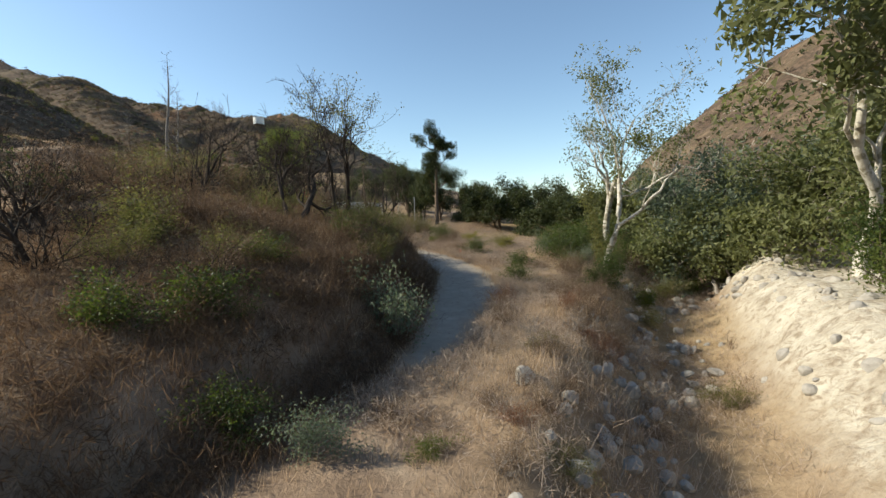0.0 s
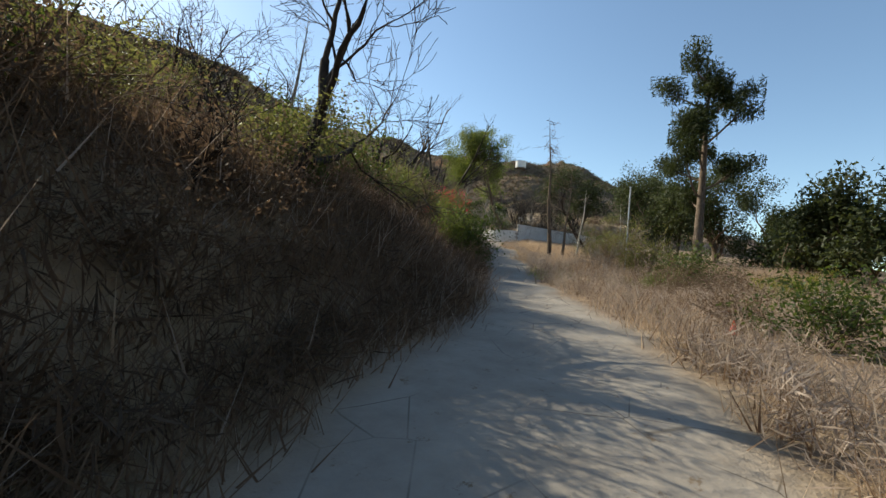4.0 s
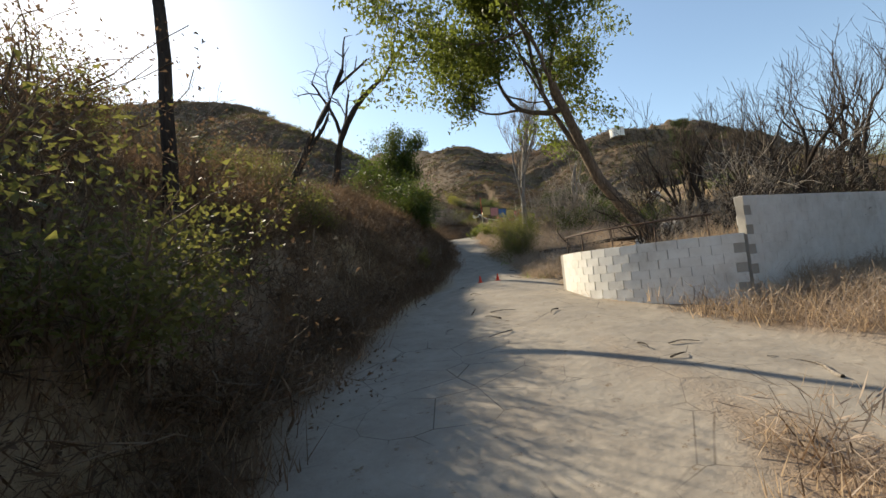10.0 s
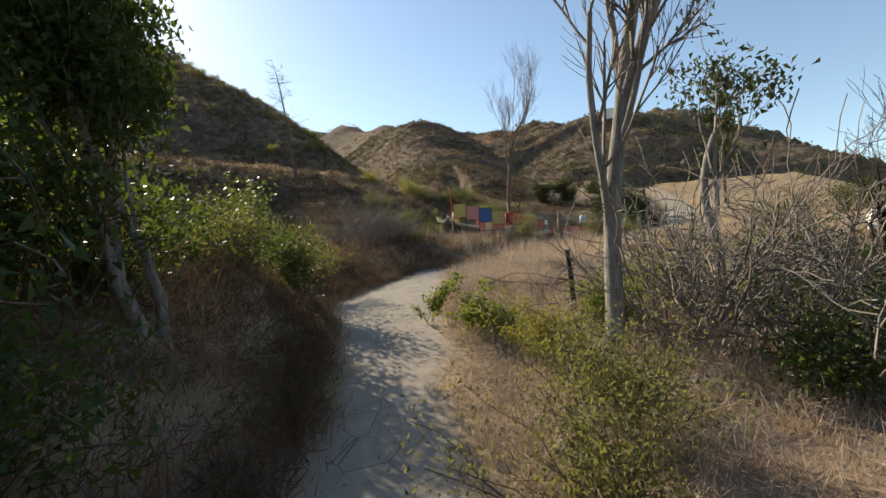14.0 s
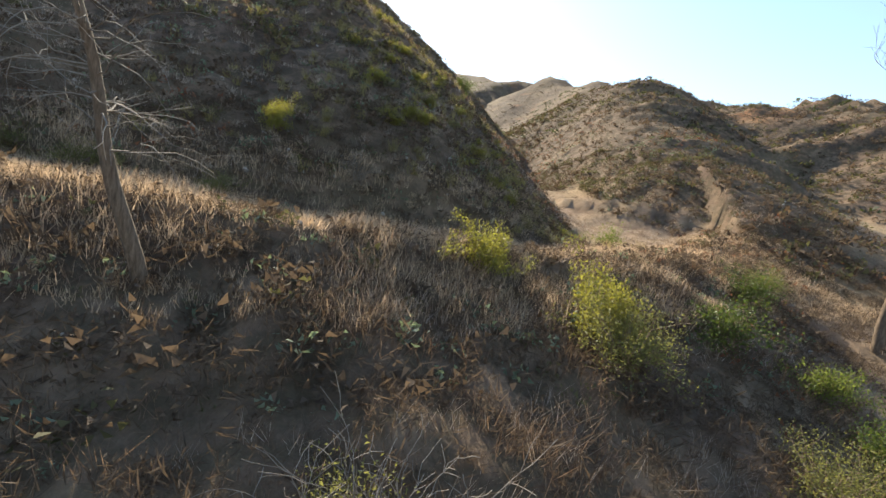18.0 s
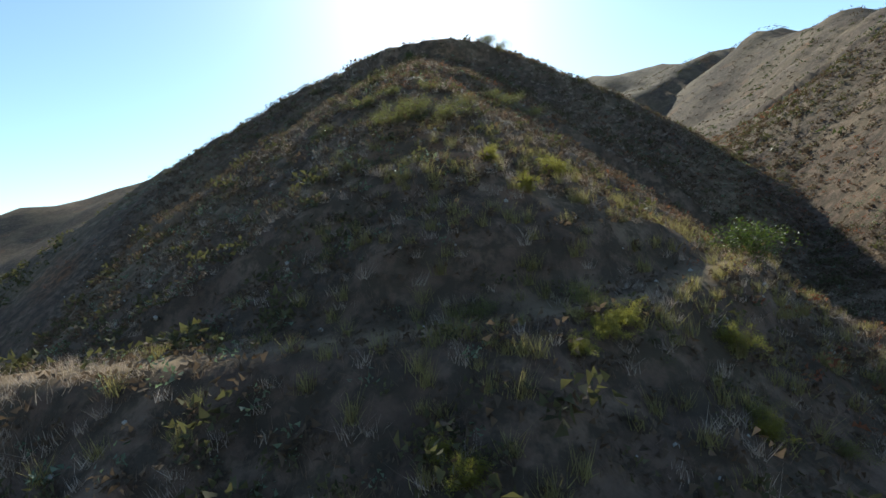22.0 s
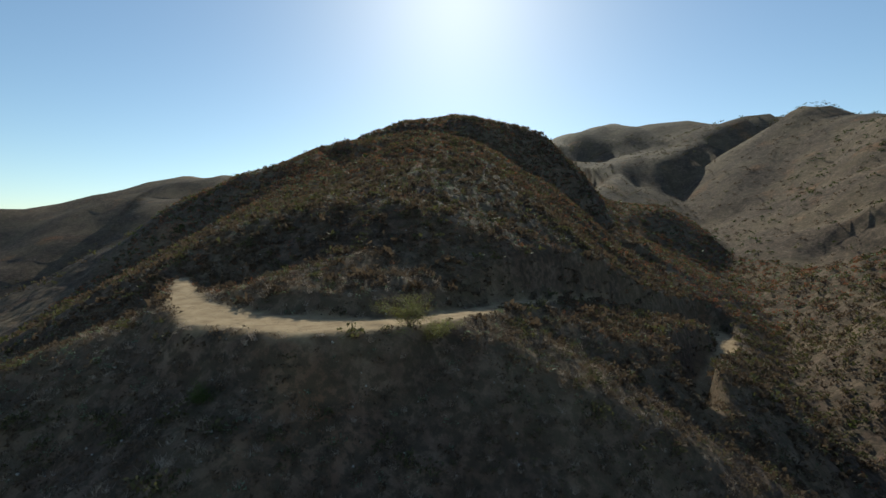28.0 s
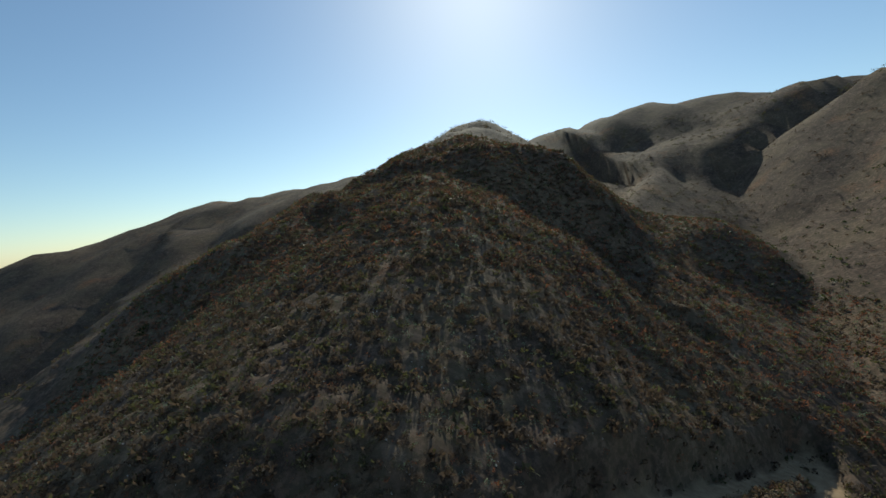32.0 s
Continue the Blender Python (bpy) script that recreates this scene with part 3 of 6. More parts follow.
# ---- trees and shrubs ----
def tips_of(limbs, level):
    return np.array([p[-1] for p, _, lv in limbs if lv >= level])


def tree(name, label, x, y, height, lean=(0, 0), bark=None, leaf=None, seed=1, depth=3, kids=(3, 4), spread=0.75, trunk=0.42, girth=0.03,
         wander=0.13, up=0.08, shrink=0.66, count=16, puff=0.3, size=0.12, group="", stems=1, twig=None, droop=0.0, sink=0.15, along_limbs=False):
    """A tree of its own: trunk, limbs, and (where it has any) a crown of leaves."""
    r = np.random.default_rng(seed)
    limbs = []
    for s in range(stems):
        way = np.array([lean[0], lean[1], 1.0]) + (r.normal(0, 0.28, 3) * [1, 1, 0] if stems > 1 else 0)
        grow(r, (0.12 * s, 0.1 * s, -sink), way, height * trunk, height * girth * (1 if s == 0 else 0.75), depth, limbs, spread, wander, up, kids, shrink)
    high = max(p[:, 2].max() for p, _, _ in limbs)
    k = height / high
    limbs = [(p * k, q, lv) for p, q, lv in limbs]
    root = thing(name, label, "tree", group, pose(x, y, top(x, y)))
    low = [(p, q) for p, q, lv in limbs if lv == 0]
    part("trunk", mesh_of(name + "_trunk", *tubes(low, 9), bark, True), root)
    for p, q in [(p, q) for p, q, lv in limbs if lv == 1]:
        part("limb", mesh_of(name + "_limb", *tubes([(p, q)], 6), bark, True), root)
    fine = [(p, np.maximum(q, 0.006)) for p, q, lv in limbs if lv > 1]
    if fine:
        part("branchwork", mesh_of(name + "_branchwork", *tubes(fine, 3), twig or bark, True), root, kind="stuff")
    if leaf:
        at = tips_of(limbs, depth)
        if along_limbs:
            at = np.concatenate([at] + [p[2::2] for p, _, lv in limbs if lv >= depth - 1])
        part("crown", mesh_of(name + "_crown", *leaves(r, at, count, puff, size, 0.2, droop), leaf), root)
    return root


def bush_meshes(kind, seed):
    """Stems and foliage of a shrub one metre high."""
    r = np.random.default_rng(seed)
    leaf, twig, stems, count, puff, size, wide = {
        "bright": (LEAF_BRIGHT, BARK_BROWN, 13, 30, 0.12, 0.028, 0.55), "dark": (LEAF_DARK, BARK_BROWN, 13, 32, 0.13, 0.027, 0.6),
        "olive": (LEAF_OLIVE, TWIG_BROWN, 14, 44, 0.11, 0.018, 0.6), "yellow": (LEAF_YELLOW, TWIG_BROWN, 14, 52, 0.09, 0.024, 0.6),
        "greygreen": (LEAF_GREYGREEN, TWIG_GREY, 13, 22, 0.13, 0.028, 0.55), "brown": (LEAF_BROWN, TWIG_BROWN, 20, 20, 0.14, 0.018, 0.65),
        "rust": (LEAF_RUST, TWIG_BROWN, 16, 20, 0.13, 0.018, 0.65), "twig": (None, TWIG_GREY, 13, 0, 0, 0, 0.7), "burnt": (None, BARK_DARK, 10, 0, 0, 0, 0.7),
        "oak": (LEAF_OAK, BARK_BROWN, 13, 34, 0.15, 0.027, 0.6), "stalk": (LEAF_BRIGHT, BARK_BROWN, 3, 16, 0.07, 0.05, 0.15)}[kind]
    limbs = []
    for s in range(stems):
        a = r.uniform(0, 2 * np.pi)
        w = np.array([np.cos(a) * wide * r.uniform(0.2, 1.3), np.sin(a) * wide * r.uniform(0.2, 1.3), 1.0])
        grow(r, np.r_[r.normal(0, 0.06, 2), -0.05], w, r.uniform(0.4, 0.72), 0.011, 2 if leaf is None else 1, limbs, 0.8, 0.2, 0.02, (3, 5), 0.55)
    high = np.percentile([p[:, 2].max() for p, _, _ in limbs], 96)
    limbs = [(p / high, np.maximum(q, 0.0035)) for p, q, _ in limbs]
    stem = mesh_of(kind + "_stem", *tubes(limbs, 3), twig, True)
    if leaf is None:
        return stem, None
    at = np.concatenate([p[-3:] for p, _ in limbs])
    at = at[r.permutation(len(at))[:115]]
    return stem, mesh_of(kind + "_foliage", *leaves(r, at, count, puff, size, 0.15), leaf)


BUSH_KIT = {}
BUSH_WORDS = {
    "bright": ("leafy_shrub", "bright green leafy shrub on the dry bank"), "dark": ("leafy_shrub", "dark green glossy leafy shrub on the bank"),
    "olive": ("shrub", "olive green chaparral shrub on dry ground"), "yellow": ("shrub", "yellow green rounded shrub on the dry slope"),
    "greygreen": ("leafy_shrub", "grey green leafy shrub beside the track"), "brown": ("dry_shrub", "brown dried out shrub with dead leaves"),
    "rust": ("dry_shrub", "rust red dried shrub on the slope"), "twig": ("bare_shrub", "leafless grey twiggy shrub on dry grass"),
    "burnt": ("bare_shrub", "charred leafless shrub on burnt ground"), "oak": ("scrub_oak", "dark green rounded scrub oak on dry ground"),
    "stalk": ("leafy_stalk", "tall thin leafy green stalk growing from the track")}


def bush(kind, x, y, height, wide=1.0, seed=None, label="", lift=0.0):
    """A shrub: the first of each make is built, the others are copies of it."""
    r = np.random.default_rng(int(1e3 * abs(x * 1.7 + y * 3.1)) % 99991)
    make = (kind, int(r.integers(0, 3)) if seed is None else seed)
    name, words = BUSH_WORDS[kind]
    m = pose(x, y, top(x, y) - 0.04 + lift, r.normal(0, 4), r.normal(0, 4), r.uniform(0, 360))
    grown = Matrix.Diagonal((height * wide, height * wide, height, 1))
    if make not in BUSH_KIT:
        stem, foliage = bush_meshes(kind, 100 + make[1] * 17 + len(kind) * 5)
        ob = thing(name, label or words, "shrub", kind + " shrubs")
        part("stem", stem, ob)
        if foliage:
            part("foliage", foliage, ob)
        BUSH_KIT[make] = ob
    else:
        ob = copy_thing(BUSH_KIT[make], Matrix())
        ob["label"] = label or words
    ob.matrix_basis = m @ grown
    return ob


def beside_trail(r, n, near, far, x0, x1):
    """Places to the left of the track between two distances from it, with those distances."""
    out = []
    while len(out) < n:
        x, y = r.uniform(x0 - 12, x1 + 4), r.uniform(10, 50)
        d, side, (_, hw, _) = along(np.array([x]), np.array([y]), TRAIL)
        if side[0] > 0 and near < d[0] < far and x0 < x < x1 and not (x < 50 and d[0] < 7.5) and math.hypot(x - 52, y - 18.2) > 2.4:
            out.append((x, y, d[0]))
    return out


def dead_conifer(x, y, height, lean, seed, label, bark=None, twig=None, droop=0.5, density=70, reach=0.16, name="dead_conifer", group=""):
    """A bare tapering trunk hung all round with thin drooping branches."""
    r = np.random.default_rng(seed)
    bark = bark or BARK_BROWN
    n = 14
    bend = 0.012 * height
    pts = np.array([[lean[0] * height * f + bend * math.sin(5 * f + seed) + 0.4 * bend * math.sin(17 * f), lean[1] * height * f + bend * math.cos(4 * f) + 0.4 * bend * math.cos(15 * f), height * f - 0.15] for f in np.linspace(0, 1, n)])
    root = thing(name, label, "tree", group, pose(x, y, top(x, y)))
    part("trunk", mesh_of("conifer_trunk", *tubes([(pts, height * 0.017 * (1.03 - np.linspace(0, 1, n)))], 10), bark, True), root)
    limbs = []
    for b in range(density):
        f = r.uniform(0.28, 0.99)
        start = np.array([np.interp(f, np.linspace(0, 1, n), pts[:, k]) for k in range(3)])
        a = r.uniform(0, 2 * np.pi)
        grow(r, start, (math.cos(a), math.sin(a), 0.25 - droop), height * reach * (1.15 - f) * r.uniform(0.4, 1.4) + 0.25, 0.018, 1, limbs, 0.7, 0.22, -0.10 * droop, (2, 4), 0.6)
    part("branchwork", mesh_of("conifer_branchwork", *tubes([(p, np.maximum(q, 0.005)) for p, q, _ in limbs], 4), twig or bark, True), root, kind="stuff")
    return root


def pine(x, y, height, seed, label, lean=(0, 0)):
    """An open pine: bare reddish trunk, level boughs, needles in dense rounded clumps at their ends."""
    r = np.random.default_rng(seed)
    root = thing("pine_tree", label, "tree", "", pose(x, y, top(x, y)))
    n = 12
    pts = np.array([[lean[0] * height * f + 0.15 * math.sin(4 * f), lean[1] * height * f, height * f - 0.2] for f in np.linspace(0, 1, n)])
    part("trunk", mesh_of("pine_trunk", *tubes([(pts, 0.26 * (1.05 - 0.85 * np.linspace(0, 1, n)))], 10), BARK_BROWN, True), root)
    limbs, at = [], [pts[-1]]
    for b in range(15):
        f = 0.32 + 0.66 * b / 15
        start = np.array([np.interp(f, np.linspace(0, 1, n), pts[:, k]) for k in range(3)])
        a = b * 2.4 + r.uniform(-0.5, 0.5)
        ln = r.uniform(0.7, 2.6) * (1.2 - 0.5 * f)
        one = []
        grow(r, start, (math.cos(a), math.sin(a), 0.35), ln, 0.07, 1, one, 0.6, 0.12, 0.10, (2, 3), 0.5)
        limbs += one
        at += [p[-1] for p, _, lv in one]
    for p, q, _ in limbs:
        part("bough", mesh_of("pine_bough", *tubes([(p, q)], 5), BARK_BROWN, True), root)
    at = np.array(at)
    for k, c in enumerate(np.array_split(at[r.permutation(len(at))], 6)):
        part("needle_clump", mesh_of("pine_needles", *leaves(r, c, 420, 0.36, 0.055, 0.25, 0, 4.5), LEAF_PINE), root)
    return root


# -- the first bend, below the bank --
tree("bare_oak", "leafless dark tree with a wide tangled crown on the bank", 18.5, 9.4, 6.6, (0.0, 0.0), BARK_DARK, None, 13, 5, (4, 4), 0.8, 0.30, 0.022, 0.2, 0.07, 0.68, stems=2)
tree("thin_leaved_tree", "dark leaning tree with thin sparse green foliage", 22.4, 8.4, 7.0, (0.25, -0.1), BARK_DARK, LEAF_OLIVE, 5, 4, (3, 4), 0.65, 0.36, 0.02, 0.16, 0.10, 0.68, 10, 0.2, 0.05, stems=2)
tree("bare_tree", "leafless tree with a fan of fine dark branches above the track", 30.4, 7.2, 6.4, (0.15, -0.12), BARK_DARK, None, 21, 5, (3, 4), 0.75, 0.24, 0.02, 0.14, 0.05, 0.74)
ivy_tree = tree("sycamore", "leaning sycamore with pale trunk wrapped in ivy and clumped leaves", 25.3, -5.7, 12.6, (-0.12, 0.30), BARK_WHITE, LEAF_SYCAMORE, 61, 4, (3, 4), 0.62, 0.42, 0.016, 0.16, 0.12, 0.6, 26, 0.26, 0.085)
r_ = np.random.default_rng(62)
climb = np.array([[-0.12 * z + r_.normal(0, 0.05), 0.30 * z + r_.normal(0, 0.05), z] for z in np.linspace(0.2, 5.6, 70)])
part("ivy", mesh_of("sycamore_ivy", *leaves(r_, climb, 34, 0.24, 0.06, 0.0, 0.8), LEAF_OLIVE), ivy_tree, "green ivy climbing the trunk")
tree("sycamore", "sycamore with thick white mottled limbs and sparse dry leaves", 31.6, -8.0, 12.0, (-0.10, 0.16), BARK_WHITE, LEAF_SYCAMORE, 10, 4, (4, 5), 0.85, 0.36, 0.022, 0.2, 0.10, 0.62, 9, 0.24, 0.08)
tree("sycamore", "leafy sycamore with pale branches over the white rock bank", 16.5, -11.5, 10.5, (0.05, 0.05), BARK_WHITE, LEAF_SYCAMORE, 14, 4, (3, 4), 0.9, 0.34, 0.022, 0.16, 0.06, 0.64, 16, 0.36, 0.16, along_limbs=True)
for k, (x, y, h) in enumerate([(27.5, -14, 7.0), (33, -13.5, 6.6), (37, -11.5, 5.4), (34, -19.5, 8.0), (26, -20, 9.0), (42, -17, 6.0), (21.5, -14.5, 7.5), (48, -20, 7.0), (30, -25, 8.0), (17, -15, 8.0), (24, -11.5, 5.0)]):
    tree("oak_tree", "grey green oak with a dense rounded crown beyond the gully", x, y, h, (0, 0), BARK_GREY, (LEAF_GREYGREEN, LEAF_SYCAMORE, LEAF_SYCAMORE, LEAF_GREYGREEN)[k % 4], 30 + k, 3, (4, 5), 0.9, 0.32, 0.03, 0.2, 0.03, 0.7, 26, 0.42, 0.13, "oaks beyond the gully", stems=2, along_limbs=True)
for k, (x, y, h) in enumerate([(53, -4, 5.2), (57, -9, 6.0), (63, -13, 6.0), (49, -9, 4.6), (67, -3, 5.5), (60, -1.5, 4.0), (45, -12, 4.5)]):
    tree("oak_tree", "dark rounded live oak at the edge of the clearing", x, y, h, (0, 0), BARK_BROWN, LEAF_OAK, 50 + k, 3, (4, 5), 0.95, 0.28, 0.035, 0.2, 0.03, 0.72, 36, 0.40, 0.12, "live oaks of the clearing", stems=2, along_limbs=True)
pine(54.3, 3.6, 11.5, 4, "open dark pine with clumped needles and reddish trunk", (0.03, 0.0))
for k, (x, y, h) in enumerate([(48, 31.6, 13), (53, 33.5, 9.5)]):
    dead_conifer(x, y, h, (0.04, 0.0), 60 + k, "tall thin leafless tree standing on the ridge", BARK_GREY, TWIG_GREY, -0.3, 60, 0.12, "bare_poplar", "bare trees on the ridge")
bush("greygreen", 13.9, 5.1, 2.1, 0.75, label="grey green leafy shrub standing at the edge of the track")
for kind, x, y, h, w in [
    ("dark", 28.5, -1.3, 1.2, 1.0), ("dark", 23.4, -0.2, 1.0, 1.1), ("dark", 30.5, -4.6, 2.2, 1.0), ("dark", 32, -6.4, 2.4, 0.9), ("dark", 28.8, -7.4, 1.8, 1.0), ("bright", 22.2, -6.6, 1.2, 1.0),
    ("dark", 10.5, 8.9, 1.1, 1.3), ("greygreen", 8.2, 6.0, 0.9, 1.0), ("olive", 12.4, 12.0, 1.2, 1.2), ("bright", 14.5, 12.6, 1.0, 1.1), ("olive", 19.5, 10.5, 1.4, 1.2),
    ("brown", 15.6, 9.6, 1.5, 1.2), ("olive", 21.6, 7.4, 1.5, 1.2), ("brown", 24.5, 7.4, 1.1, 1.2), ("dark", 26.5, 7.2, 1.0, 1.2), ("olive", 28.4, 7.8, 1.0, 1.3), ("dark", 32.0, 8.6, 1.4, 1.1),
    ("brown", 33.5, 9.6, 1.3, 1.2), ("dark", 34.6, 10.2, 1.5, 1.1), ("olive", 36.4, 12.8, 1.6, 1.2), ("bright", 27.2, 10.4, 0.9, 1.1), ("brown", 17.4, 7.4, 1.2, 1.3), ("brown", 20.4, 6.0, 1.1, 1.3),
    ("dark", 35.0, 0.8, 1.2, 1.1), ("olive", 38, -1.5, 1.1, 1.2), ("greygreen", 25.4, -9.6, 1.3, 1.0), ("bright", 12.6, -9.2, 2.2, 0.9), ("dark", 14.5, -11, 2.6, 0.9), ("bright", 11, -11.5, 2.4, 1.0),
    ("olive", 13.2, -4.4, 0.9, 1.0), ("twig", 12.2, 1.2, 0.8, 1.3), ("twig", 14.8, -0.6, 0.8, 1.3), ("brown", 17.6, -1.8, 0.9, 1.3), ("twig", 10.6, 3.6, 0.6, 1.4), ("brown", 19.8, -2.9, 0.9, 1.2),
    ("brown", 25.8, -3.6, 1.2, 1.2), ("greygreen", 27.6, -5.0, 1.3, 1.0), ("brown", 6.8, 10.5, 1.0, 1.4), ("brown", 11.8, 9.6, 1.3, 1.3), ("brown", 36.6, 1.6, 1.1, 1.2), ("brown", 40.6, 3.6, 1.2, 1.2)]:
    bush(kind, x, y, h, w)

# burnt scrub on top of the first bank
rb = np.random.default_rng(78)
for k in range(30):
    x, y = rb.uniform(9, 34), rb.uniform(9.5, 20)
    bush(("burnt", "brown", "burnt", "olive", "brown")[k % 5], x, y, rb.uniform(1.1, 2.2), rb.uniform(0.9, 1.3))
for k, (x, y, h) in enumerate([(11.5, 13.5, 3.6), (15, 16, 4.4), (21, 14.5, 4.6), (25.5, 13, 4.2), (27.5, 17, 5.0), (33, 14, 4.6), (36.5, 16.5, 5.0)]):
    tree("bare_tree", "small charred leafless tree on the brushy bank", x, y, h, (0, 0), BARK_DARK, None, 140 + k, 4, (3, 4), 0.75, 0.3, 0.022, 0.18, 0.06, 0.68, group="charred trees of the bank", stems=2)

# dead brush hanging over the bank of the first bend
rb = np.random.default_rng(77)
for k in range(34):
    x = 9.5 + 0.72 * k
    y = np.interp(x, [8, 13, 20, 27, 34], [7, 4.8, 2.9, 2.6, 4.6]) + rb.uniform(2.0, 4.6)
    bush(("dark", "brown", "brown", "burnt", "brown", "olive")[k % 6], x, y, rb.uniform(0.8, 1.4), rb.uniform(1.0, 1.4))
for x, y, h in ((29.4, -4.6, 1.8), (31.6, -4.4, 1.6), (33.2, -5.6, 2.0), (29.0, -6.8, 1.8), (26.6, -6.6, 1.5), (34.8, -7.6, 2.4), (32.4, -8.4, 2.6), (36.2, -5.4, 1.8)):
    bush(("dark", "greygreen", "olive")[int(10 * x) % 3], x, y, h, 1.0)

rb = np.random.default_rng(83)
for kind, x, y, h, w in [("dark", 22.3, -4.7, 1.5, 0.9), ("dark", 21.4, -3.8, 1.2, 1.0), ("olive", 19.8, -5.5, 1.0, 1.0), ("brown", 23.6, -3.4, 1.3, 1.0), ("dark", 8.6, 7.6, 0.9, 1.1), ("yellow", 42.2, 0.6, 0.9, 1.3),
                         ("yellow", 38.4, -2.2, 0.8, 1.5), ("yellow", 36.8, -1.6, 0.7, 1.5), ("brown", 44.0, 1.8, 1.2, 1.0), ("brown", 40.2, 2.2, 1.0, 1.0), ("dark", 34.2, -5.2, 2.0, 1.0)]:
    bush(kind, x, y, h, w)
for k in range(24):
    x = rb.uniform(6.5, 21)
    bush(("brown", "twig", "brown", "rust")[k % 4], x, np.interp(x, [6, 12, 21], [3.4, 1.2, -0.6]) + rb.uniform(-3.0, 1.6), rb.uniform(0.4, 0.85), rb.uniform(1.0, 1.5))
for k in range(44):
    x, y = rb.uniform(16, 46), rb.uniform(15.5, 32)
    bush(("burnt", "brown", "oak", "brown", "olive", "burnt")[k % 6], x, y, rb.uniform(1.8, 3.0), rb.uniform(0.8, 1.1))
for k in range(16):
    f = rb.uniform(0.02, 0.95)
    bush(("burnt", "burnt", "twig", "burnt")[k % 4], 71.8 + 12.2 * f + rb.uniform(0, 1.4), 22.4 - 4.4 * f + rb.uniform(0.3, 2.6), rb.uniform(1.5, 2.6), rb.uniform(0.9, 1.2))

